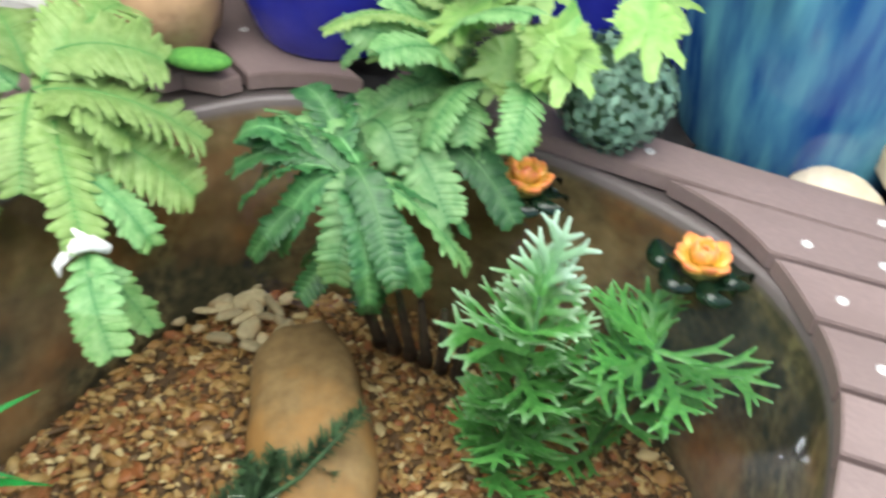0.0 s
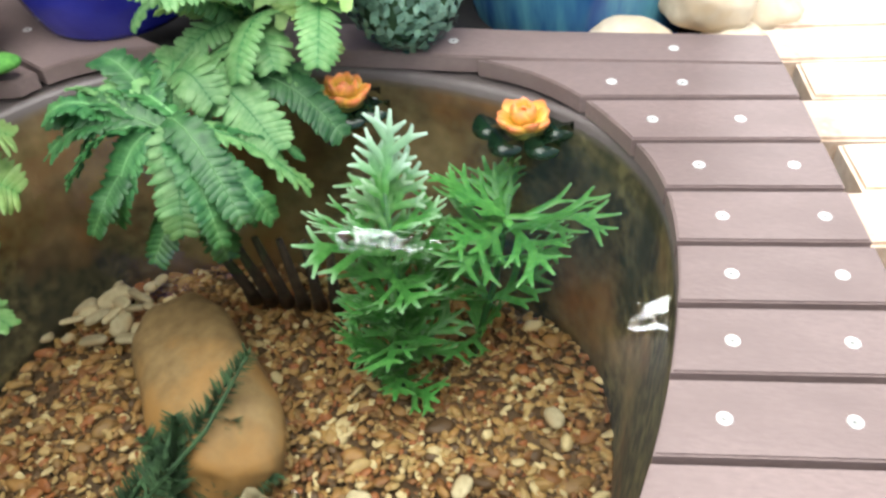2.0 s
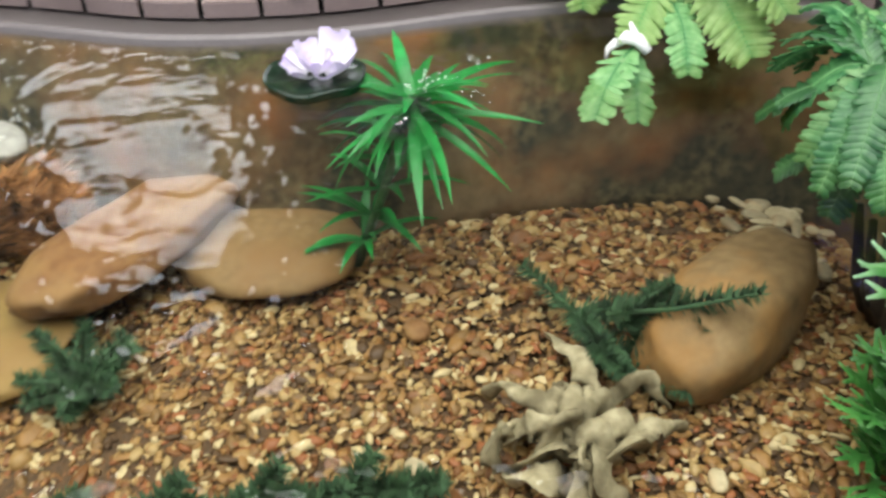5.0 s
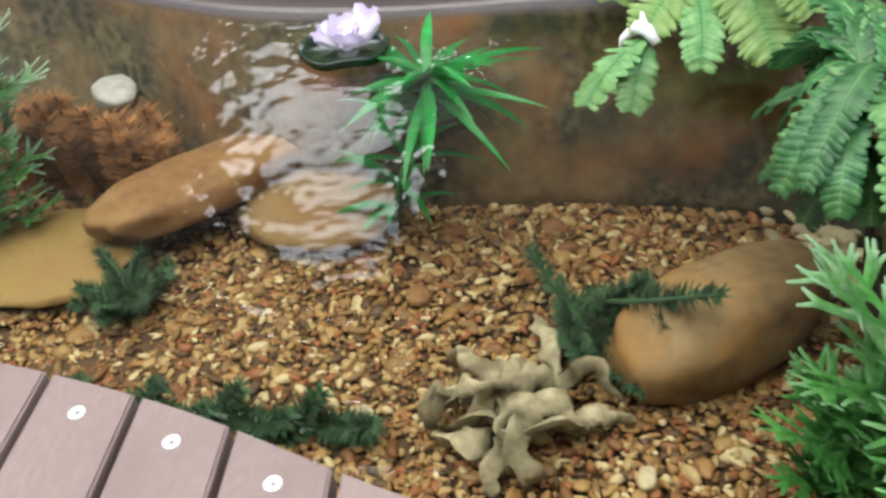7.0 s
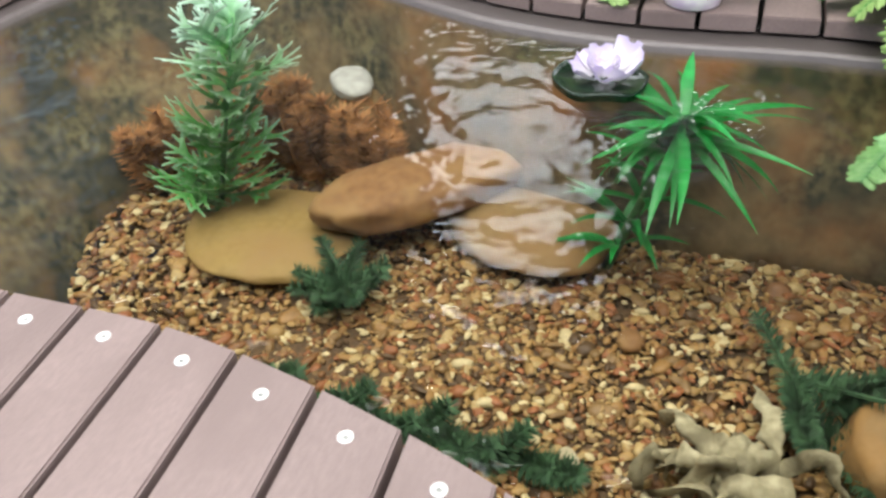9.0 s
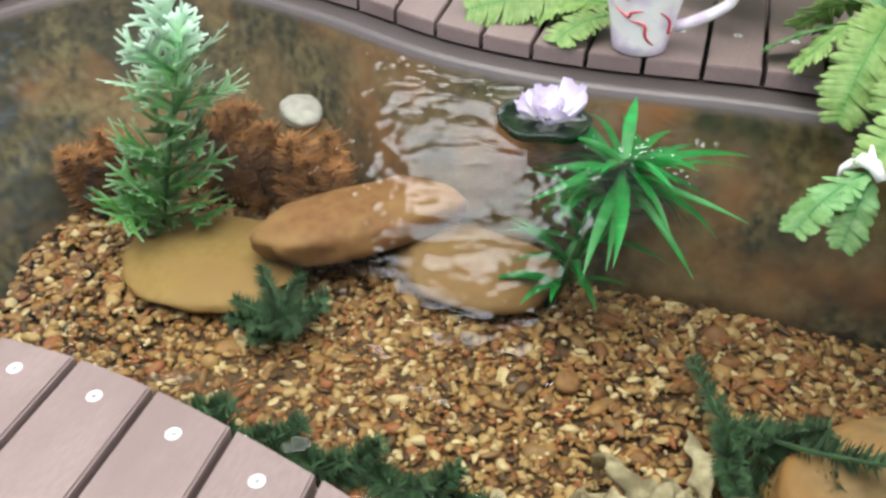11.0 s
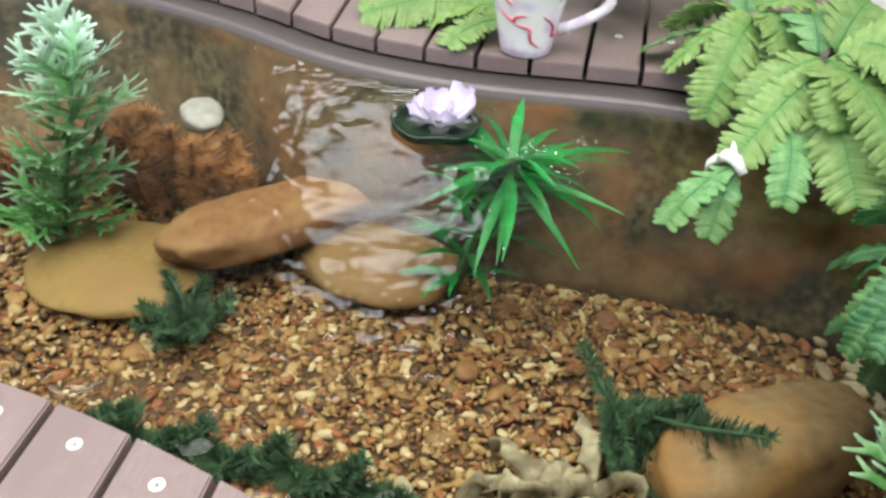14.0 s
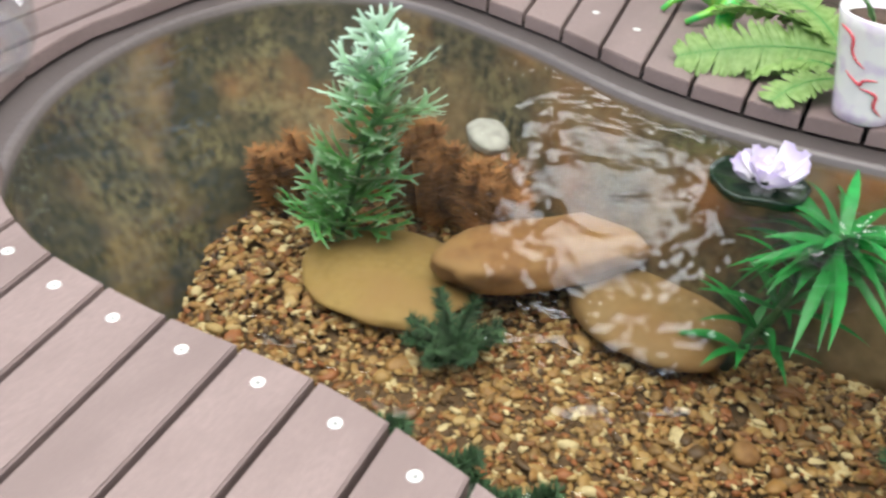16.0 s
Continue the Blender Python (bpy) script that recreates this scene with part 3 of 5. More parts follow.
# ---- leaf builders ----
def frond(L=0.25, W=0.035, rise=40, droop=70, leaflets=22, ruffle=0.35, seed=0):
    """A strap-shaped frond along +x from the origin: fused ribbed leaflets with scalloped edges and a rounded end."""
    rng = random.Random(seed)
    g = Geo()
    n = leaflets
    pos, ang = Vector((0, 0, 0)), radians(rise)
    twist = rng.uniform(-0.18, 0.18)
    bend = rng.uniform(-0.25, 0.25)
    mid = []
    for i in range(n + 1):
        s = i / n
        a = ang - radians(droop) * s ** 1.3
        T = Vector((math.cos(a), bend * math.sin(2.2 * s + seed), math.sin(a))).normalized()
        mid.append((pos.copy(), T))
        pos = pos + T * (L / n)
    step = L / n
    for side in (-1, 1):
        for i in range(1, n):
            s = i / n
            p, T = mid[i]
            S = Vector((0, side, 0))
            S = (S - T * S.dot(T)).normalized()
            Nn = T.cross(S) * side
            end = math.sqrt(max(0.05, 1 - ((s - 0.66) / 0.36) ** 2)) if s > 0.66 else 1.0
            w = W * min(1, 0.35 + 2.6 * s) * end * rng.uniform(0.86, 1.08)
            d = (S * 0.9 + T * rng.uniform(0.34, 0.48) + Nn * (0.12 + twist * side)).normalized()
            hw = step * 0.58
            lift = ruffle * hw * rng.uniform(-1, 1)
            rows = []
            for q, wid in ((0.0, 0.95), (0.45, 1.05), (0.74, 0.92), (0.92, 0.58), (1.0, 0.18)):
                c = p + d * w * q - Nn * w * 0.30 * q * q + Nn * lift * q
                t = max(0.0, 1 - q * 2.4) * 0.8
                rows.append([(c - T * hw * wid - Nn * 0.30 * hw, t), (c + Nn * 0.22 * hw, t * 0.5), (c + T * hw * wid - Nn * 0.30 * hw, t)])
            g.strip(rows)
    g.tube([m[0] for m in mid], [0.0024 * (1 - 0.7 * i / n) for i in range(n + 1)], 5, tip=1.0)
    return g


def frond_to(p0, p1, W=0.034, arch=0.03, seed=0, roll=0.0, ruffle=0.5):
    """A strap-shaped frond from p0 to p1, bowed upwards: overlapping ribbed leaflets with scalloped ends along a midrib."""
    rng = random.Random(seed)
    g = Geo()
    p0, p1 = Vector(p0), Vector(p1)
    length = (p1 - p0).length + arch
    n = max(12, int(length / 0.0074))
    sway = Vector((rng.gauss(0, 1), rng.gauss(0, 1), 0)) * length * 0.05
    c = (p0 + p1) / 2 + Vector((0, 0, arch * 2)) + sway
    mid = []
    for i in range(n + 1):
        q = i / n
        mid.append((p0 * (1 - q) ** 2 + c * 2 * q * (1 - q) + p1 * q * q, ((c - p0) * (1 - q) + (p1 - c) * q).normalized()))
    step = length / n
    for side in (-1, 1):
        for i in range(1, n):
            q = i / n
            p, T = mid[i]
            S = T.cross(Vector((0.02, 0.03, 1))).normalized()
            S = Matrix.Rotation(radians(roll), 3, T) @ S * side
            Nn = T.cross(S) * side
            if Nn.z < 0:
                Nn = -Nn
            end = math.sqrt(max(0.08, 1 - ((q - 0.70) / 0.32) ** 2)) if q > 0.70 else 1.0
            w = 1.15 * W * min(1, 0.45 + 2.4 * q) * end * rng.uniform(0.88, 1.06)
            d = (S * 0.88 + T * rng.uniform(0.22, 0.42) + Nn * rng.uniform(-0.04, 0.22)).normalized()
            hw = step * rng.uniform(0.66, 0.86)
            lift = ruffle * hw * rng.uniform(-1, 1)
            rows = []
            for e, wid in ((0.0, 0.85), (0.4, 1.08), (0.72, 1.0), (0.9, 0.66), (1.0, 0.2)):
                k = p + d * w * e - Nn * w * 0.13 * e * e + Nn * lift * e
                t = max(0.0, 1 - e * 2.4) * 0.8
                rows.append([(k - T * hw * wid - Nn * 0.24 * hw, t), (k + Nn * 0.16 * hw, t * 0.5), (k + T * hw * wid - Nn * 0.24 * hw, t)])
            g.strip(rows)
    g.tube([m[0] for m in mid], [0.0024 * (1 - 0.7 * i / n) for i in range(n + 1)], 5, tip=1.0)
    return g


def fern_to(name, at, label, fronds):
    """fronds: (start, end, half width, arch, material) in the world's metres."""
    e = tagged(empty(name, at), label, "fern")
    o = Vector(at)
    for i, (p0, p1, W, arch, m) in enumerate(fronds):
        part("frond", frond_to(Vector(p0) - o, Vector(p1) - o, W * (1.18 if m is FERN_L else 1.0), arch, seed=i * 11 + int(abs(at[1]) * 90), roll=(i * 29 % 61) - 30), m, e)
    return e


def blade(L=0.2, W=0.012, rise=60, droop=80, seed=0):
    g = Geo()
    rows = []
    pos = Vector((0, 0, 0))
    n = 10
    for i in range(n + 1):
        s = i / n
        a = radians(rise) - radians(droop) * s ** 1.4
        w = W * 0.5 * (0.55 + 0.9 * math.sin(math.pi * min(1, s * 0.9 + 0.12))) * (1 - s ** 5) + 0.0004
        T = Vector((math.cos(a), 0, math.sin(a)))
        N = Vector((-math.sin(a), 0, math.cos(a)))
        rows.append([(pos + Vector((0, -w, 0)) + N * w * 0.35, 0), (pos, 0), (pos + Vector((0, w, 0)) + N * w * 0.35, 0)])
        pos = pos + T * (L / n)
    g.strip(rows)
    return g


def place(ob, at, yaw, roll=0.0, lean=0.0, scale=1.0):
    ob.matrix_local = pose(*at, roll, lean, yaw) @ Matrix.Diagonal((scale, scale, scale, 1))
    return ob


def fern(name, at, label, fronds, category="fern"):
    """fronds: (yaw, length, half width, rise, droop, material, base dx, dy, dz)."""
    e = tagged(empty(name, at), label, category)
    for i, (yaw, L, W, rise, droop, m, dx, dy, dz) in enumerate(fronds):
        o = part("frond", frond(L, W, rise, droop, max(12, int(L * 95)), seed=i * 7 + int(abs(at[0]) * 100)), m, e)
        place(o, (dx, dy, dz), yaw, roll=(i * 37 % 61) - 30)
    return e


# fern in the middle of the far end, standing in the water
_rf = random.Random(8)
_C = Vector((-0.175, 0.875, 0.02))
_f = []
for x, y, z, m in [(-0.355, 0.865, 0.000, FERN_D), (-0.340, 0.820, -0.030, FERN_D), (-0.335, 0.915, 0.020, FERN_M), (-0.310, 0.955, 0.045, FERN_D), (-0.300, 0.785, -0.055, FERN_D),
                   (-0.265, 0.755, -0.075, FERN_D), (-0.330, 0.890, -0.045, FERN_D), (-0.315, 0.840, -0.070, FERN_D), (-0.350, 0.930, -0.020, FERN_D), (-0.085, 0.765, -0.085, FERN_D),
                   (-0.030, 0.825, -0.080, FERN_D), (0.005, 0.885, -0.070, FERN_M), (-0.055, 0.785, -0.060, FERN_D), (-0.015, 0.930, -0.050, FERN_D), (-0.220, 1.035, 0.060, FERN_M),
                   (-0.280, 1.000, 0.040, FERN_D), (-0.120, 1.045, 0.075, FERN_M), (-0.105, 0.800, -0.040, FERN_D), (-0.335, 0.840, 0.020, FERN_D), (-0.250, 0.790, -0.080, FERN_D)]:
    start = _C.lerp(Vector((x, y, _C.z)), _rf.uniform(0.0, 0.22)) + Vector((_rf.uniform(-0.02, 0.02), _rf.uniform(-0.02, 0.02), _rf.uniform(-0.03, 0.025)))
    _f.append((start, (x, y, z + (0.035 if x < -0.29 else 0.0)), _rf.uniform(0.024, 0.031), _rf.uniform(0.022, 0.05), m))
# lighter fronds in front and towards the lily
_f += [((-0.165, 0.865, 0.045), (-0.140, 0.768, -0.075), 0.036, 0.03, FERN_M), ((-0.190, 0.980, 0.065), (-0.035, 0.895, -0.015), 0.036, 0.03, FERN_M), ((-0.150, 0.985, 0.075), (-0.005, 1.015, 0.005), 0.032, 0.04, FERN_M),
       ((-0.200, 0.955, 0.060), (-0.120, 0.905, 0.045), 0.032, 0.03, FERN_M), ((-0.230, 0.960, 0.050), (-0.255, 0.870, 0.055), 0.030, 0.03, FERN_M), ((-0.10, 0.98, 0.06), (0.035, 0.965, -0.035), 0.028, 0.02, FERN_D)]
WATER_FERN = fern_to("water_fern", (-0.175, 0.875, -0.03), "deep green artificial fern standing in the pond", _f)
for i in range(7):
    o = part("frond", frond(_rf.uniform(0.11, 0.15), _rf.uniform(0.022, 0.03), _rf.uniform(-45, -10), _rf.uniform(15, 40), 15, seed=300 + i), FERN_D, WATER_FERN)
    place(o, (_rf.uniform(-0.02, 0.02), _rf.uniform(-0.02, 0.02), -0.02), i * 51 + _rf.uniform(-10, 10))
# lighter fern behind it, on the deck between the pots
_f = []
for i in range(15):
    yaw = -165 + i * 24 + _rf.uniform(-8, 8)
    _f.append((yaw, _rf.uniform(0.16, 0.24), _rf.uniform(0.036, 0.044), _rf.uniform(35, 75), _rf.uniform(50, 100), (FERN_M, FERN_L)[i % 2], 0, 0, _rf.uniform(0, 0.12)))
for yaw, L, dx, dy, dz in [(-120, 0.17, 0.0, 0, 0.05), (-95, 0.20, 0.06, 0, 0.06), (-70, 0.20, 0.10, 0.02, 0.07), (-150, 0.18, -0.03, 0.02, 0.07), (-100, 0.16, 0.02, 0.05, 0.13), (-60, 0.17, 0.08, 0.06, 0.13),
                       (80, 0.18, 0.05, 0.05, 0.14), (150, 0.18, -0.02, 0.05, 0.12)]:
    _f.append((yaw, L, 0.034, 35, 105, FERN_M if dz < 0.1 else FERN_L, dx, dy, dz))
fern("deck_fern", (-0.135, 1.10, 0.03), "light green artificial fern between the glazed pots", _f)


# ---- ferns along the west deck ----
_over = [((-0.530, 0.715, 0.095), (-0.398, 0.608, -0.012), 0.034, 0.012, FERN_L), ((-0.560, 0.730, 0.105), (-0.400, 0.850, 0.015), 0.048, 0.026, FERN_L),
         ((-0.540, 0.715, 0.080), (-0.385, 0.800, -0.045), 0.044, 0.024, FERN_L), ((-0.485, 0.680, 0.040), (-0.375, 0.695, -0.060), 0.032, 0.012, FERN_M),
         ((-0.570, 0.740, 0.110), (-0.605, 0.940, 0.130), 0.046, 0.030, FERN_L), ((-0.570, 0.720, 0.105), (-0.500, 0.615, 0.030), 0.034, 0.020, FERN_L)]
_back = [((-0.600, 0.750, 0.120), (-0.490, 0.890, 0.095), 0.050, 0.030, FERN_L), ((-0.570, 0.730, 0.090), (-0.450, 0.765, 0.045), 0.046, 0.030, FERN_L),
         ((-0.590, 0.740, 0.110), (-0.720, 0.800, 0.150), 0.044, 0.030, FERN_L), ((-0.590, 0.720, 0.100), (-0.700, 0.690, 0.120), 0.040, 0.030, FERN_M),
         ((-0.580, 0.730, 0.100), (-0.525, 0.880, 0.030), 0.044, 0.020, FERN_L), ((-0.560, 0.720, 0.060), (-0.455, 0.840, -0.030), 0.036, 0.012, FERN_M)]
_tied = [((-0.402, 0.612, -0.016), (-0.296, 0.528, -0.074), 0.031, 0.008, FERN_M), ((-0.396, 0.616, -0.022), (-0.290, 0.592, -0.082), 0.028, 0.008, FERN_M)]
HANG = fern_to("hanging_fern", (-0.555, 0.715, 0.03), "yellow-green artificial fern hanging over the pond edge", _over + _back + _tied)
g = Geo()
g.tube([(0.138, -0.124, -0.046), (0.150, -0.114, -0.030), (0.162, -0.100, -0.030), (0.172, -0.086, -0.046)], [0.006, 0.010, 0.010, 0.007], 8)
g.tube([(0.140, -0.124, -0.042), (0.132, -0.134, -0.056), (0.136, -0.138, -0.070)], [0.008, 0.006, 0.002], 6)
g.tube([(0.160, -0.100, -0.032), (0.152, -0.106, -0.020), (0.142, -0.108, -0.010)], [0.007, 0.006, 0.002], 6)
part("tie", g, TIE, HANG, "white cloth tie")
fern_to("deck_fern", (-0.72, 0.60, 0.0), "yellow-green artificial fern lying on the deck edge", [
    ((-0.690, 0.620, 0.115), (-0.525, 0.566, -0.008), 0.040, 0.030, FERN_L), ((-0.700, 0.620, 0.120), (-0.600, 0.700, 0.050), 0.042, 0.030, FERN_L), ((-0.720, 0.610, 0.100), (-0.780, 0.480, 0.040), 0.042, 0.030, FERN_L),
    ((-0.720, 0.620, 0.120), (-0.710, 0.750, 0.110), 0.042, 0.030, FERN_L), ((-0.700, 0.600, 0.100), (-0.640, 0.490, 0.020), 0.040, 0.025, FERN_L), ((-0.740, 0.610, 0.100), (-0.880, 0.560, 0.090), 0.042, 0.030, FERN_M),
    ((-0.730, 0.600, 0.070), (-0.720, 0.440, 0.015), 0.038, 0.020, FERN_M), ((-0.740, 0.630, 0.110), (-0.860, 0.700, 0.130), 0.042, 0.030, FERN_L), ((-0.690, 0.610, 0.080), (-0.570, 0.625, 0.015), 0.042, 0.022, FERN_L)])
_f = []
for i in range(8):
    _f.append((-140 + i * 45, 0.18, 0.042, 35, 60, (FERN_M, FERN_L)[i % 2], 0, 0, 0.01 * i))
fern("deck_fern", (-0.93, 0.42, 0.05), "mid green artificial fern behind the cup", _f)
fern_to("deck_fern", (-0.84, 0.15, 0.0), "light yellow-green fern lying beside the cup", [
    ((-0.835, 0.160, 0.045), (-0.726, -0.105, 0.014), 0.046, 0.020, FERN_L), ((-0.760, 0.185, 0.030), (-0.645, 0.092, 0.008), 0.032, 0.012, FERN_L), ((-0.850, 0.150, 0.050), (-0.870, -0.080, 0.060), 0.046, 0.030, FERN_L),
    ((-0.860, 0.160, 0.050), (-0.960, 0.000, 0.080), 0.044, 0.030, FERN_L), ((-0.850, 0.190, 0.050), (-0.960, 0.250, 0.100), 0.042, 0.030, FERN_M), ((-0.800, 0.160, 0.035), (-0.760, 0.020, 0.010), 0.040, 0.015, FERN_L)])


# ---- vine with lobed leaves over the far end ----
def lobed_leaf(r, seed=0):
    """A maple-like leaf in the xy plane, its stalk end at the origin and its point on +x."""
    g = Geo()
    c = g.add((r * 0.42, 0, 0.0), 0.35)
    tips = [(0, 1.0), (38, 0.86), (-38, 0.86), (84, 0.62), (-84, 0.62)]
    outline = []
    for k in range(61):
        a = -150 + 300 * k / 60
        rad = 0.46
        for ta, tr in tips:
            d = abs(a - ta) / 31
            rad = max(rad, tr * max(0, 1 - d ** 0.85 * 0.8))
        rad *= 1 + (0.07 if k % 2 else -0.07)
        x, y = r * 0.42 + rad * r * 0.62 * math.cos(radians(a)), rad * r * 0.72 * math.sin(radians(a))
        outline.append(g.add((x, y, -0.10 * r * (rad ** 2) + 0.02 * r * math.sin(a * 0.2 + seed)), 0.0))
    stem = g.add((0, 0, 0.01), 0.8)
    ring = [stem] + outline
    for i in range(len(ring)):
        g.f.append((c, ring[i], ring[(i + 1) % len(ring)]))
    return g


def vine():
    e = tagged(empty("leafy_vine", (0, 1.2, 0.2)), "artificial vine with pale green lobed leaves", "vine")
    rng = random.Random(3)
    path = [Vector((-0.30, 0.10, 0.02)), Vector((-0.16, 0.02, 0.05)), Vector((-0.04, -0.06, 0.045)), Vector((0.06, -0.03, 0.06)), Vector((0.16, 0.02, 0.10)), Vector((0.24, 0.10, 0.16))]
    g = Geo()
    g.tube(path, 0.003, 6)
    part("stem", g, STEM, e)
    spots = [(0.10, -0.05, 0.075, -60, 0.14), (0.03, -0.09, 0.02, -80, 0.13), (-0.09, -0.09, 0.02, -120, 0.12), (-0.04, -0.10, -0.01, -100, 0.12), (-0.12, -0.05, 0.09, -80, 0.11), (0.02, -0.07, 0.03, -95, 0.14), (-0.06, -0.06, 0.04, -140, 0.12), (0.07, 0.0, 0.08, -30, 0.13), (-0.13, 0.0, 0.05, -110, 0.13),
             (-0.02, 0.04, 0.09, 60, 0.12), (0.17, 0.04, 0.12, 10, 0.13), (-0.20, 0.05, 0.05, 170, 0.12), (-0.1, 0.1, 0.1, 100, 0.13), (0.08, 0.1, 0.13, 80, 0.13), (-0.05, -0.03, 0.08, -60, 0.11)]
    for i, (x, y, z, yaw, r) in enumerate(spots):
        o = part("leaf", lobed_leaf(r, i), IVY, e)
        o.matrix_local = pose(x, y, z, rng.uniform(-18, 18), rng.uniform(18, 48), yaw)
    return e


vine()


# ---- grass-like plant ----
def grass_plant(at, foot):
    e = tagged(empty("grass_plant", at), "bright green plastic grass plant standing in the pond", "plant")
    rng = random.Random(6)
    for i in range(58):
        yaw = i * 137.5 + rng.uniform(-12, 12)
        rise = rng.choice((-32, -20, -8, 2, 10, 18, 26, 34))
        o = part("blade", blade(rng.uniform(0.12, 0.23) * (0.72 if rise > 20 else 1.0), rng.uniform(0.008, 0.014), rise, rng.uniform(15, 45) + max(0, rise) * 0.5, i), GRASS, e)
        place(o, (0, 0, rng.uniform(-0.02, 0.01)), yaw, roll=rng.uniform(-25, 25))
    f = Vector(foot) - Vector(at)
    for k in range(1, 6):
        c = f * (k / 6)
        for j in range(7):
            o = part("blade", blade(rng.uniform(0.09, 0.16), 0.011, rng.uniform(15, 60), rng.uniform(30, 80), j), GRASS, e)
            place(o, c, rng.uniform(0, 360))
    g = Geo()
    g.tube([(0, 0, 0.01), f * 0.5 + Vector((0.01, 0, 0)), f], [0.006, 0.008, 0.009], 8)
    part("stalk", g, STEM, e)
    return e


grass_plant((-0.405, 0.274, -0.078), (-0.445, 0.165, -0.42))


# ---- frosted antler-leaved plants ----
def antler_frond(L, seed):
    """A flat antler-shaped frond along +x: a strap with side lobes that fork at their ends, frosted towards the tips."""
    rng = random.Random(seed)
    g = Geo()

    def strap(p, d, length, w0, w1, t0, t1, lift):
        rows = []
        s = Vector((-d.y, d.x, 0)).normalized()
        for k in range(4):
            q = k / 3
            c = p + d * length * q + Vector((0, 0, lift * length * q * q))
            w = w0 + (w1 - w0) * q
            t = t0 + (t1 - t0) * q
            rows.append([(c - s * w, t), (c + Vector((0, 0, w * 0.45)), t), (c + s * w, t)])
        g.strip(rows)
        return p + d * length + Vector((0, 0, lift * length))

    def turned(d, deg):
        a = radians(deg)
        return Vector((d.x * math.cos(a) - d.y * math.sin(a), d.x * math.sin(a) + d.y * math.cos(a), 0))

    def tips(p, d, length, w, t, n):
        for k in range(n):
            a = (k - (n - 1) / 2) * 52 + rng.uniform(-8, 8)
            strap(p - d * w * 0.6, turned(d, a), length * rng.uniform(0.8, 1.2), w * 0.9, w * 0.35, t, 1.0, rng.uniform(-0.1, 0.25))

    d = Vector((1, 0, 0))
    w = 0.0074
    end = strap(Vector((0, 0, 0)), d, L * 0.72, w * 0.75, w, 0.1, 0.6, 0.04)
    tips(end, d, L * 0.28, w * 0.85, 0.6, 3)
    side = rng.choice((-1, 1))
    for s in (0.22, 0.42, 0.62, 0.82):
        for _ in range(1):
            p = Vector((L * 0.72 * s, 0, 0.04 * L * s * s))
            ld = turned(d, side * rng.uniform(34, 50))
            e = strap(p, ld, L * rng.uniform(0.24, 0.38), w * 0.75, w * 0.85, 0.2 + 0.4 * s, 0.65, rng.uniform(0.0, 0.25))
            tips(e, ld, L * 0.20, w * 0.72, 0.65, 2)
            side = -side
    return g


def antler_plant(foot, top, label, whorls, seed, plume):
    """whorls: (share of the height, fronds, length, rise in degrees, frosting); plume: the way that the topmost fronds lean."""
    e = tagged(empty("antler_plant", foot), label, "plant")
    rng = random.Random(seed)
    f = Vector(top) - Vector(foot)
    g = Geo()
    g.tube([(0, 0, 0), f * 0.5 + Vector((0.008, 0.004, 0)), f], [0.006, 0.005, 0.003], 8)
    part("stalk", g, STEM, e)
    for share, count, L, rise, fr in whorls:
        for k in range(count):
            a = antler_frond(L * rng.uniform(0.6, 1.2), rng.random())
            a.t = [max(0.0, t - (1 - fr)) / max(fr, 0.01) * min(1, fr * 1.25) * (0.35 + 0.65 * t) if fr > 0.05 else 0.0 for t in a.t]
            o = part("frond", a, ANTLER, e)
            yaw = 360 * k / count + rng.uniform(-45, 45) if share < 0.9 else plume + (k - (count - 1) / 2) * 34
            place(o, f * share + Vector((0, 0, rng.uniform(-0.01, 0.01))), yaw, roll=rng.uniform(-28, 28) if share < 0.9 else (k - (count - 1) / 2) * -24, lean=-rise + rng.uniform(-20, 20) * (share < 0.9))
    return e


antler_plant((0.115, 0.84, -0.43), (0.112, 0.874, -0.055), "green plastic plant with frosted forked leaves in the pond",
             [(0.04, 5, 0.10, 36, 0.08), (0.13, 6, 0.11, 30, 0.1), (0.22, 6, 0.115, 28, 0.12), (0.31, 6, 0.12, 26, 0.14), (0.40, 6, 0.12, 24, 0.18), (0.49, 6, 0.125, 22, 0.22), (0.59, 5, 0.13, 20, 0.28), (0.70, 5, 0.135, 16, 0.35), (0.82, 4, 0.125, 20, 0.48), (0.91, 3, 0.10, 44, 0.6), (0.98, 1, 0.115, 62, 0.8)], 2, 82)
antler_plant((0.215, 0.915, -0.43), (0.275, 0.948, -0.105), "green plastic plant with forked leaves below the lily",
             [(0.2, 3, 0.12, 38, 0.05), (0.42, 4, 0.135, 32, 0.06), (0.62, 4, 0.14, 26, 0.08), (0.82, 5, 0.15, 18, 0.1), (0.89, 5, 0.15, 10, 0.12)], 3, 60)
antler_plant((-0.36, -0.63, -0.42), (-0.425, -0.545, 0.0), "green plastic plant with white frosted forked leaves",
             [(0.04, 5, 0.13, 34, 0.2), (0.12, 6, 0.145, 28, 0.24), (0.20, 6, 0.155, 24, 0.3), (0.29, 6, 0.155, 22, 0.36), (0.38, 4, 0.135, 26, 0.42), (0.46, 5, 0.13, 28, 0.46), (0.56, 4, 0.12, 32, 0.52), (0.66, 5, 0.14, 22, 0.62), (0.76, 4, 0.155, 26, 0.75), (0.85, 4, 0.145, 38, 0.85), (0.93, 3, 0.12, 40, 0.95), (0.98, 2, 0.10, 60, 1.0)], 7, 217)


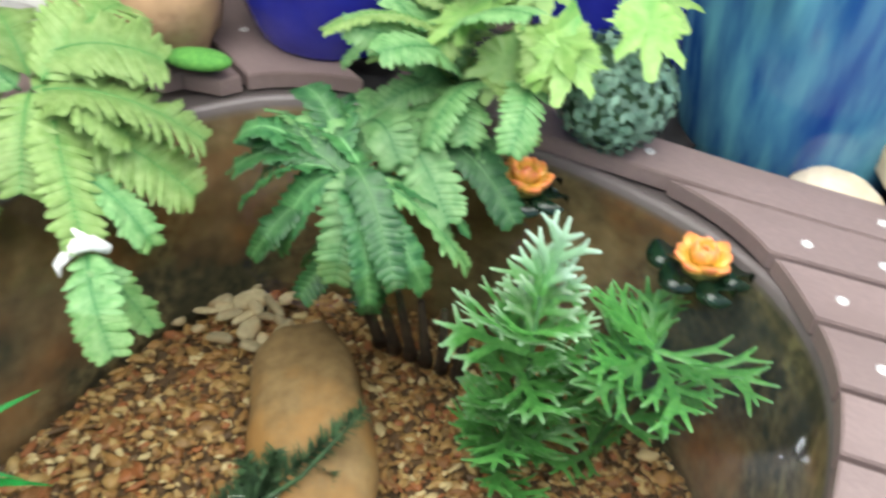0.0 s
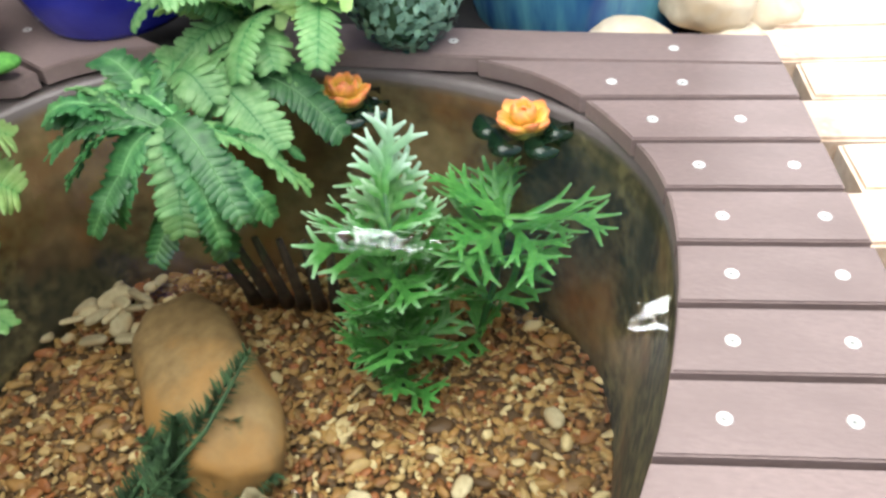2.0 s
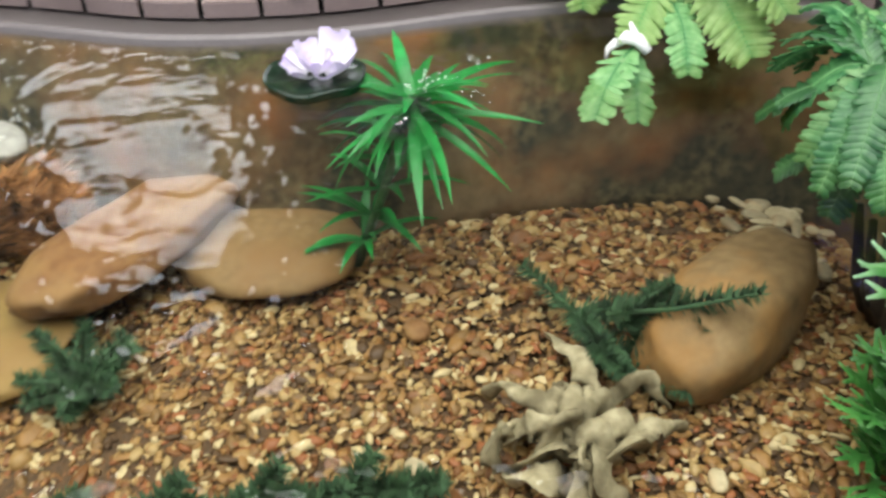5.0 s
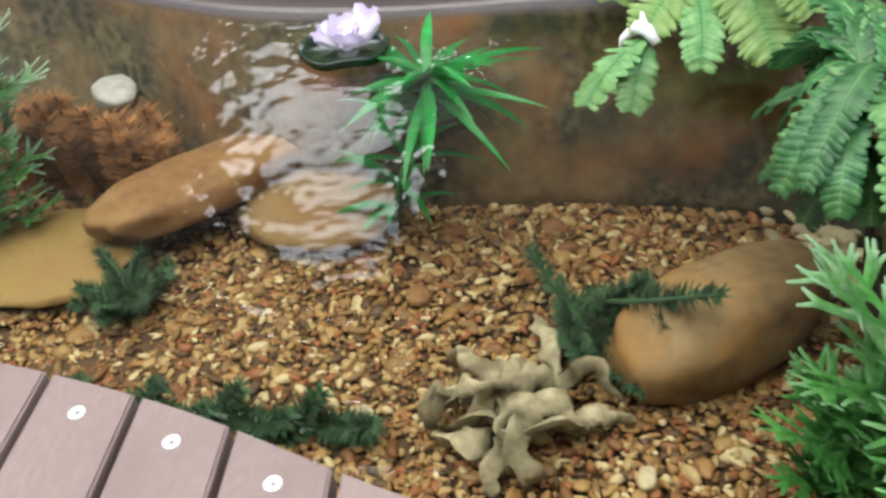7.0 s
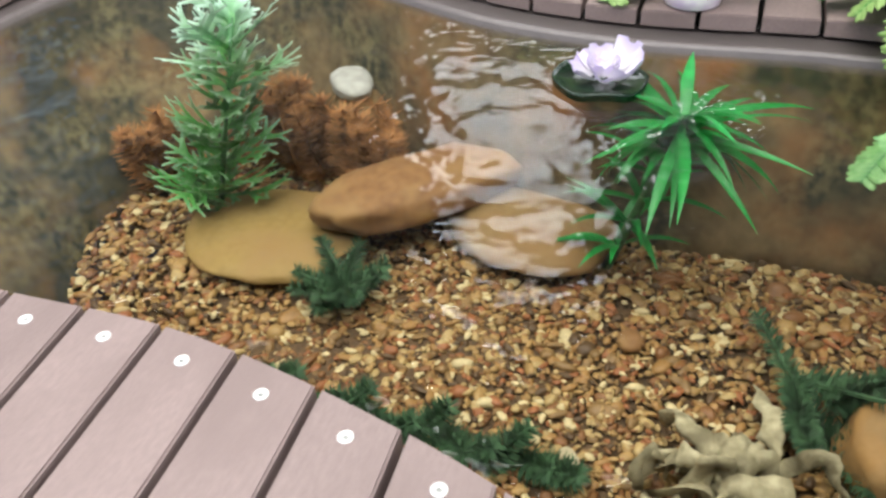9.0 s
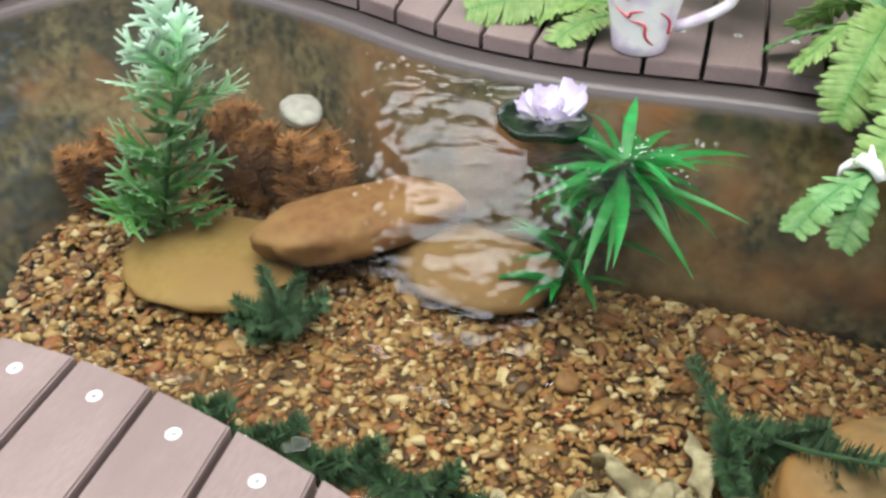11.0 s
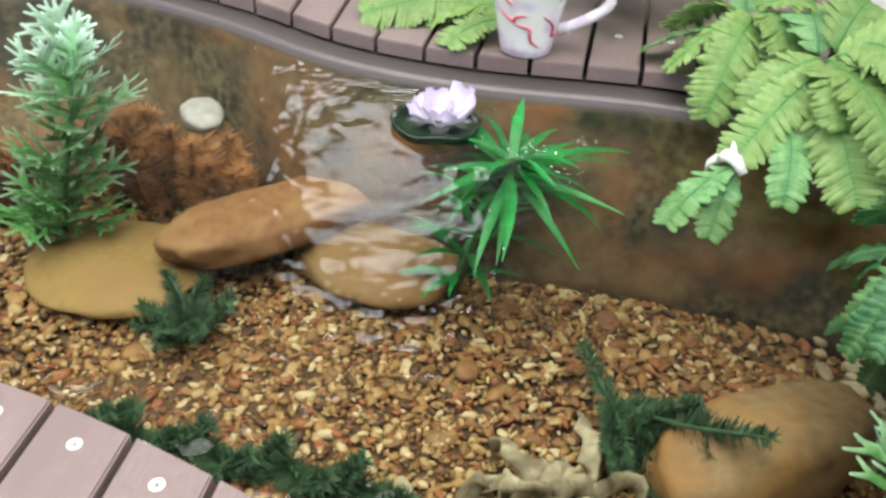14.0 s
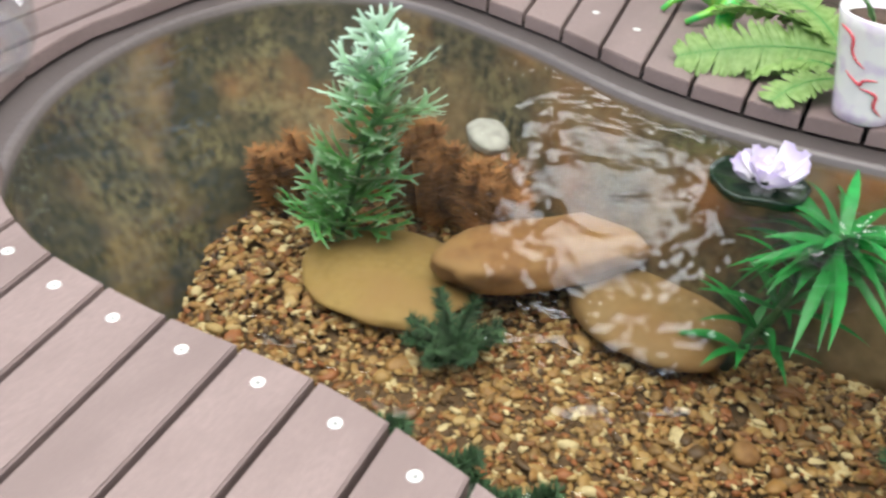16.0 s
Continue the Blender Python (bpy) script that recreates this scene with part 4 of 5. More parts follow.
# ---- floating flowers ----
def petal(L, W, cup):
    g = Geo()
    rows = []
    for i in range(6):
        s = i / 5
        w = W * (0.45 + 0.62 * s) * math.sqrt(max(0.10, 1 - max(0, (s - 0.62) / 0.40) ** 2))
        x, z = L * s * math.cos(cup * s * 0.7), L * s * math.sin(cup * (0.4 + 0.6 * s))
        rows.append([(Vector((x, -w, z + w * 0.75)), s ** 2), (Vector((x, -w * 0.5, z + w * 0.15)), s ** 2), (Vector((x, 0, z)), s ** 2), (Vector((x, w * 0.5, z + w * 0.15)), s ** 2), (Vector((x, w, z + w * 0.75)), s ** 2)])
    g.strip(rows)
    return g


def fat_petal(L, W, cup):
    """A plump spoon-shaped petal along +x that curls upwards to a blunt point."""
    g = Geo()
    rings = []
    n = 9
    for i in range(8):
        q = i / 7
        w = W * (0.30 + 0.70 * math.sin(math.pi * min(1, 0.10 + 0.62 * q) ** 1.0)) * math.sqrt(max(0.02, 1 - max(0, (q - 0.55) / 0.46) ** 2))
        a = cup * (0.55 + 0.75 * q)
        x, z = L * q * math.cos(a), L * q * math.sin(a)
        nx, nz = -math.sin(a), math.cos(a)
        rings.append([g.add((x + nx * w * 0.42 * math.sin(b) - nx * 0.25 * w * math.cos(b) ** 2 * -1, w * math.cos(b), z + nz * w * 0.42 * math.sin(b) + nz * 0.25 * w * math.cos(b) ** 2), q ** 3 * 0.95) for b in (2 * math.pi * k / n for k in range(n))])
    for a, b in zip(rings, rings[1:]):
        for k in range(n):
            g.f.append((a[k], a[(k + 1) % n], b[(k + 1) % n], b[k]))
    g.f.append(tuple(rings[-1]))
    return g


def orange_lily(at, label, yaw, pads):
    e = tagged(empty("water_lily", at), label, "flower")
    rng = random.Random(int(yaw) + 3)
    for px, py, r in pads:
        g = Geo()
        c = g.add((px, py, 0.002))
        rim = [g.add((px + r * math.cos(radians(a)), py + r * math.sin(radians(a)), 0.004 + 0.006 * math.sin(radians(a * 3 + 40)))) for a in range(20, 341, 16)]
        low = [g.add((px + r * 0.96 * math.cos(radians(a)), py + r * 0.96 * math.sin(radians(a)), -0.006)) for a in range(20, 341, 16)]
        for i in range(len(rim) - 1):
            g.f.append((c, rim[i], rim[i + 1]))
            g.f.append((rim[i], low[i], low[i + 1], rim[i + 1]))
        part("lily_pad", g, PADM, e, "dark green floating pad")
    for n, L, W, cup, z in ((9, 0.049, 0.0165, 24, 0.006), (7, 0.039, 0.0140, 48, 0.010), (5, 0.027, 0.0100, 66, 0.012)):
        for k in range(n):
            o = part("petal", fat_petal(L * rng.uniform(0.9, 1.08), W * rng.uniform(0.9, 1.1), radians(cup + rng.uniform(-6, 6))), ORANGE, e)
            place(o, (0, 0, z), yaw + 360 * k / n + cup * 2.3 + rng.uniform(-6, 6))
    g = Geo()
    g.lathe([(0.030, 0.004), (0.026, 0.014), (0.014, 0.019), (0.003, 0.021)], 14)
    part("heart", g, YELLOWC, e, "olive green heart")
    return e


def lilac_lily(at, label):
    e = tagged(empty("water_lily", at), label, "flower")
    rng = random.Random(12)
    g = Geo()
    r = 0.078
    prof = [(0.0, 0.0), (0.5, 0.001), (0.9, 0.003), (1.0, 0.010), (0.985, 0.004), (0.96, -0.006)]
    rows = []
    for k in range(37):
        a = 2 * math.pi * k / 36
        rows.append([(Vector((r * q * math.cos(a) * 0.86, r * q * math.sin(a), z + (0.003 * math.sin(a * 5) if q > 0.6 else 0))), 0) for q, z in prof])
    g.strip(rows)
    part("lily_pad", g, PADM, e, "dark green floating pad with a raised rim")
    for yaw, L, W, cup, dx, dy in [(150, 0.060, 0.034, 58, -0.012, 0.020), (100, 0.058, 0.034, 46, 0.0, 0.024), (205, 0.050, 0.026, 48, -0.014, 0.0), (45, 0.046, 0.030, 40, 0.008, 0.022), (-5, 0.042, 0.028, 34, 0.014, 0.010),
                                   (-55, 0.044, 0.026, 34, 0.010, -0.008), (-110, 0.046, 0.026, 30, 0.0, -0.012), (250, 0.046, 0.024, 44, -0.008, -0.010)]:
        o = part("petal", petal(L * 0.86, W * 0.92, radians(cup)), LILAC, e)
        place(o, (dx, dy, 0.006), yaw, roll=rng.uniform(-14, 14))
    for n, L, W, cup in ((6, 0.034, 0.019, 52), (4, 0.024, 0.014, 72)):
        for k in range(n):
            o = part("petal", petal(L, W, radians(cup)), LILAC, e)
            place(o, (0.006, 0.006, 0.010), 360 * k / n + cup + rng.uniform(-15, 15), roll=rng.uniform(-10, 10))
    return e


orange_lily((0.008, 1.066, -0.043), "orange floating artificial water lily", 10, [(0.042, -0.008, 0.030), (0.015, -0.034, 0.028), (0.02, 0.03, 0.028)])
orange_lily((0.286, 1.022, -0.043), "orange floating artificial water lily on dark pads", 40, [(-0.050, 0.004, 0.026), (-0.022, -0.036, 0.026), (0.030, -0.036, 0.026), (0.048, 0.008, 0.024)])
lilac_lily((-0.440, 0.132, -0.043), "lilac and white floating artificial water lily")


# ---- cup planter ----
def cup(at):
    e = tagged(empty("cup_planter", at), "white china cup planter with red scrolls on the deck", "cup")
    g = Geo()
    h = 0.18
    prof = [(0.041, 0), (0.048, 0.004)] + [(0.048 + 0.037 * (k / 10) ** 1.15, 0.004 + (h - 0.004) * k / 10) for k in range(1, 11)] + [(0.083, h + 0.003), (0.079, h), (0.076, h - 0.02)]
    g.lathe(prof, 48)
    body = part("body", g, CERAMIC, e)
    g = Geo()
    g.lathe([(0.073, h - 0.024), (0.076, h - 0.018)], 32)
    part("soil", g, SOIL, e)
    g = Geo()
    d = Vector((-0.10, 0.99, 0)).normalized()
    pts = [d * (0.056 + 0.10 * math.sin(math.pi * t) ** 0.75 * (0.55 + 0.45 * t) + 0.018 * t) + Vector((0, 0, 0.045 + 0.105 * t)) for t in [k / 14 for k in range(15)]]
    g.tube(pts, [0.011] + [0.010] * 13 + [0.013], 10)
    part("handle", g, CERAMIC, e)
    rng = random.Random(5)
    for a0, z0, amp in ((-62, 0.150, 0.012), (-40, 0.105, 0.020), (-12, 0.065, 0.008), (12, 0.140, 0.022), (34, 0.080, 0.012)):
        g = Geo()
        pts = []
        for k in range(16):
            t = k / 15
            z = z0 + amp * math.sin(t * 3.4 + a0) - 0.035 * t
            r = 0.048 + 0.037 * (max(0, z) / h) ** 1.15 + 0.0004
            a = radians(a0 + 52 * t + 9 * math.sin(t * 6))
            pts.append((r * math.cos(a), r * math.sin(a), z))
        g.tube(pts, [0.0006] + [0.0013 + 0.0016 * math.sin(math.pi * q / 13) for q in range(14)] + [0.0005], 6)
        part("scroll", g, RED_GLAZE, body, "red painted scroll")
    for k in range(6):
        o = part("sprig", frond(0.06, 0.012, 70, 40, 8, seed=90 + k), FERN_M, e)
        place(o, (rng.uniform(-0.03, 0.03), rng.uniform(-0.03, 0.03), h - 0.02), k * 60)
    return e


cup((-0.695, 0.232, 0.0))


def film(name, share):
    m = bpy.data.materials.new(name)
    m.use_nodes = True
    N, L = m.node_tree.nodes, m.node_tree.links
    tr, gl, ms = N.new("ShaderNodeBsdfTransparent"), N.new("ShaderNodeBsdfGlossy"), N.new("ShaderNodeMixShader")
    gl.inputs["Roughness"].default_value = 0.03
    tr.inputs[0].default_value = (0.96, 0.97, 0.97, 1)
    ms.inputs[0].default_value = share
    L.new(tr.outputs[0], ms.inputs[1])
    L.new(gl.outputs[0], ms.inputs[2])
    L.new(ms.outputs[0], N["Material Output"].inputs[0])
    return m


# ---- ornament, moss pad, bowl, pipe ----
def ornament():
    g = Geo()
    tail = [Vector((-0.80 - 0.02, 0.00, 0.012)), Vector((-0.83, -0.035, 0.020)), Vector((-0.87, -0.06, 0.035)), Vector((-0.92, -0.068, 0.05)), Vector((-0.97, -0.07, 0.05)), Vector((-1.02, -0.10, 0.05)), Vector((-1.05, -0.16, 0.06)), Vector((-1.04, -0.21, 0.06))]
    g.tube(tail, [0.008, 0.014, 0.018, 0.020, 0.026, 0.036, 0.034, 0.018], 12)
    g.tube([(-0.99, -0.09, 0.04), (-0.945, -0.12, 0.025), (-0.935, -0.15, 0.006)], [0.012, 0.008, 0.006], 8)
    g.tube([(-1.05, -0.15, 0.045), (-1.00, -0.20, 0.025), (-0.98, -0.215, 0.006)], [0.012, 0.008, 0.006], 8)
    tagged(part("garden_ornament", g, LIZ), "glossy green enamelled garden ornament on the deck", "ornament")


ornament()


def moss_pad():
    e = tagged(empty("paddle_plant", (-0.56, 1.0, 0.005)), "mossy green paddle leaf on a stalk by the boulder", "plant")
    bm = bmesh.new()
    bmesh.ops.create_icosphere(bm, subdivisions=3, radius=1)
    for v in bm.verts:
        v.co = Vector((v.co.x * 0.055, v.co.y * 0.028, v.co.z * 0.016))
    o = from_bm("paddle", bm, MOSS, e, smooth=True)
    place(o, (0.02, 0.01, 0.025), 20)
    g = Geo()
    g.tube([(-0.03, 0, 0.01), (-0.06, 0.02, 0.12), (-0.10, 0.06, 0.25)], [0.010, 0.011, 0.012], 10)
    part("stalk", g, FERN_D, e)


moss_pad()


def pipe():
    g = Geo()
    g.tube([(-1.10, 0.80, 0.12), (-0.93, 0.86, 0.07), (-0.80, 0.92, 0.04)], [0.042, 0.042, 0.042], 20)
    tagged(part("drain_pipe", g, PIPE), "grey-white pipe lying on the deck behind the ferns", "pipe")


pipe()


def bowl():
    g = Geo()
    g.lathe([(0.06, 0), (0.10, 0.012), (0.125, 0.06), (0.13, 0.15), (0.127, 0.15), (0.121, 0.06), (0.096, 0.018), (0.055, 0.008)], 40, (0.05, -1.08, 0.0))
    m = film("clear_glass", 0.10)
    o = tagged(part("glass_bowl", g, m), "clear glass bowl on the deck boards", "bowl")
    o.visible_shadow = False


bowl()


# ---- weeds and wood under water ----
def weed(name, at, spots, material, label, seed, hair=0.02, count=70):
    """spots: lines of (start, end) along which fine needles stand out."""
    e = tagged(empty(name, at), label, "water weed")
    rng = random.Random(seed)
    for a, b in spots:
        g = Geo()
        a, b = Vector(a), Vector(b)
        g.tube([a, (a + b) / 2 + Vector((rng.gauss(0, 0.01), rng.gauss(0, 0.01), 0.01)), b], [0.004, 0.0035, 0.002], 6)
        ax = (b - a).normalized()
        for k in range(count):
            t = rng.random()
            c = a + (b - a) * t
            d = Vector((rng.gauss(0, 1), rng.gauss(0, 1), rng.gauss(0, 0.8)))
            d = (d - ax * d.dot(ax)).normalized() + ax * 0.5
            L = hair * rng.uniform(0.6, 1.2) * (1.15 - 0.5 * t)
            s = d.cross(Vector((0.2, 0.3, 0.9))).normalized() * 0.0015
            g.strip([[(c - s, 0), (c + s, 0)], [(c + d * L * 0.6 - s, 0), (c + d * L * 0.6 + s, 0)], [(c + d * L - s * 0.2, 0), (c + d * L + s * 0.2, 0)]])
        part("sprig", g, material, e, smooth=False)
    return e


_rw = random.Random(21)


def upright_sprigs(n, spread_x, spread_y, tall):
    """Stems that stand close together and lean a little apart."""
    out = []
    for k in range(n):
        x, y = _rw.uniform(-spread_x, spread_x), _rw.uniform(-spread_y, spread_y)
        out.append(((x, y, 0), (x * 1.3 + _rw.gauss(0, 0.022), y * 1.3 + _rw.gauss(0, 0.022), tall * _rw.uniform(0.6, 1.0))))
    return out


weed("water_weed", (-0.42, -0.80, -0.40), upright_sprigs(11, 0.020, 0.026, 0.17), WEED_B, "rusty brown feathery plastic weed", 1, 0.042, 220)
weed("water_weed", (-0.585, -0.61, -0.40), upright_sprigs(16, 0.034, 0.055, 0.21), WEED_B, "rusty brown feathery plastic weed behind the frosted plant", 2, 0.046, 200)
weed("water_weed", (-0.560, -0.43, -0.40), upright_sprigs(26, 0.045, 0.105, 0.19), WEED_B, "rusty brown feathery plastic weed beside a pale lump", 3, 0.044, 190)
weed("water_weed", (-0.22, -0.27, -0.415), [((0, 0, 0), (0.09 * math.cos(k * 0.8), 0.09 * math.sin(k * 0.8), 0.035 + 0.015 * (k % 3))) for k in range(9)], WEED_D, "dark blue-green weed beside the ochre stone", 4, 0.024, 260)
weed("water_weed", (-0.115, 0.565, -0.40), [((0, 0, 0), (-0.20, -0.13, 0.05)), ((-0.05, -0.03, 0.065), (0.055, 0.145, 0.175)), ((-0.03, -0.06, 0.03), (0.06, -0.03, 0.05)), ((-0.02, -0.02, 0.06), (-0.03, 0.06, 0.13)), ((0, 0, 0), (0.10, 0.05, 0.04)), ((-0.1, -0.06, 0.02), (0.02, -0.05, 0.05)), ((0, 0, 0), (-0.08, 0.05, 0.09)), ((0, 0, 0), (0.06, 0.10, 0.06)), ((-0.12, -0.05, 0), (-0.05, 0.06, 0.08)), ((0.02, 0, 0.02), (0.04, 0.08, 0.11))], WEED_D, "dark green branching weed across the brown stone", 5, 0.026, 420)
weed("water_weed", (0.030, -0.03, -0.425), [((0.025 * math.sin(k * 1.9) + 0.02, -0.33 + 0.042 * k, 0), (0.03 * math.cos(k * 2) + 0.02, -0.27 + 0.042 * k, 0.035 + 0.014 * (k % 3))) for k in range(14)], WEED_D, "dark green weed strip along the near wall", 6, 0.030, 330)


def driftwood():
    g = Geo()
    rng = random.Random(9)
    long_ones = [((-0.20, 0.455), (-0.10, 0.50), (-0.055, 0.485), 0.05, 0.016), ((-0.03, 0.50), (-0.03, 0.54), (-0.02, 0.585), 0.09, 0.013), ((0.02, 0.50), (0.03, 0.56), (0.015, 0.605), 0.05, 0.011),
                 ((0.10, 0.41), (0.09, 0.50), (0.02, 0.55), 0.08, 0.013), ((-0.09, 0.335), (-0.03, 0.37), (0.03, 0.43), 0.09, 0.013), ((0.05, 0.345), (0.06, 0.40), (0.04, 0.46), 0.07, 0.012)]
    for k in range(24):
        a = k * 2.4 + rng.uniform(-0.4, 0.4)
        r = rng.uniform(0.05, 0.11)
        cx, cy = 0.03 + rng.gauss(0, 0.022), 0.43 + rng.gauss(0, 0.03)
        bow = rng.uniform(-0.05, 0.05)
        ex, ey = cx + r * math.cos(a), cy + r * math.sin(a)
        long_ones.append(((cx, cy), ((cx + ex) / 2 - bow * math.sin(a), (cy + ey) / 2 + bow * math.cos(a)), (ex, ey), rng.uniform(0.04, 0.12), rng.uniform(0.011, 0.019)))
    for (ax, ay), (bx, by), (cx, cy), lift, r in long_ones:
        phase, flat = rng.uniform(0, 6), rng.uniform(0.28, 0.5)
        rows = []
        for k in range(13):
            q = k / 12
            x = (1 - q) ** 2 * ax + 2 * q * (1 - q) * bx + q * q * cx
            y = (1 - q) ** 2 * ay + 2 * q * (1 - q) * by + q * q * cy
            c = Vector((x + 0.005 * math.sin(k * 1.1 + phase), y + 0.005 * math.cos(k * 1.3 + phase), -0.425 + lift * math.sin(math.pi * (0.10 + 0.78 * q))))
            T = Vector((2 * (1 - q) * (bx - ax) + 2 * q * (cx - bx), 2 * (1 - q) * (by - ay) + 2 * q * (cy - by), lift * 3 * math.cos(math.pi * (0.10 + 0.78 * q)))).normalized()
            U = T.cross(Vector((0.2, 0.1, 1))).normalized()
            U = Matrix.Rotation(phase + q * 2.4, 3, T) @ U
            V = T.cross(U)
            rad = r * (1 + 0.35 * noise.noise((k * 0.7, ax * 20, ay * 20))) * (0.75 + 0.45 * math.sin(math.pi * q))
            rows.append([(c + U * rad * math.cos(b) * (1 + 0.12 * math.cos(3 * b)) + V * rad * flat * math.sin(b), 0) for b in (2 * math.pi * j / 12 for j in range(13))])
        idx = g.strip(rows)
        g.f.append(tuple(reversed(idx[0][:-1])))
        g.f.append(tuple(idx[-1][:-1]))
    tagged(part("driftwood", g, WOOD_P), "bleached knotty driftwood root on the gravel", "driftwood")
    # Root coloured near black, so that it also paints in the shade there.
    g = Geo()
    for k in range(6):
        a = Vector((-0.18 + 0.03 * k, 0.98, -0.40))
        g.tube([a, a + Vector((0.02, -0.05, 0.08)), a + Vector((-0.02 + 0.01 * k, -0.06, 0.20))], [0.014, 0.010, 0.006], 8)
    tagged(part("root", g, ROOT_D), "root under the water fern, coloured dark for the shade there", "root")


driftwood()
# pale shell pieces on the gravel
for i, (x, y, r) in enumerate([(-0.50, 0.93, 0.04), (-0.44, 0.96, 0.035), (-0.40, 0.90, 0.03), (-0.53, 0.86, 0.025), (-0.60, 0.55, 0.02), (0.24, 0.66, 0.022), (0.36, 0.80, 0.022), (0.10, 0.62, 0.02), (0.02, 0.22, 0.022)]):
    stone("pale_pebble", (x, y, -0.41), (r * 1.0, r * 0.65, r * 0.32), i * 50, CHIP, "pale cream pebble on the gravel", "pebble", seed=30 + i, tilt=10, group="pale pebbles")
_rk = random.Random(14)
for i in range(26):
    stone("pale_pebble", (-0.375 + _rk.gauss(0, 0.06), 0.905 + _rk.gauss(0, 0.045), -0.408 + _rk.uniform(0, 0.012)), (_rk.uniform(0.010, 0.026), _rk.uniform(0.008, 0.016), _rk.uniform(0.003, 0.007)), _rk.uniform(0, 360), CHIP, "pale cream pebble on the gravel", "pebble", seed=60 + i, tilt=_rk.uniform(-25, 25), block=0.75, group="pale pebbles")
stone("red_pebble", (-0.255, 0.25, -0.412), (0.026, 0.022, 0.012), 20, ROCK_R, "reddish pebble on the gravel", "pebble", seed=50)


# ---- bubbles at the grass plant ----
def bubbles():
    rng = random.Random(2)
    g = Geo()
    for cx, cy, n, sp in ((-0.40, 0.30, 26, 0.02), (-0.47, 0.38, 10, 0.014), (-0.36, 0.37, 8, 0.012), (-0.30, 0.24, 7, 0.01)):
        for k in range(n):
            r = rng.uniform(0.0025, 0.006)
            x, y = cx + rng.gauss(0, sp), cy + rng.gauss(0, sp)
            g.lathe([(r * math.sin(math.pi * q / 10), r * 0.7 * math.cos(math.pi * q / 10)) for q in range(5, -1, -1) if q] + [(0.0003, r * 0.7)], 10, (x, y, WATER_Z + 0.001))
    m = film("bubble_film", 0.10)
    tagged(part("bubbles", g, m), "clear air bubbles floating by the grass plant", "bubbles", kind="stuff")


bubbles()


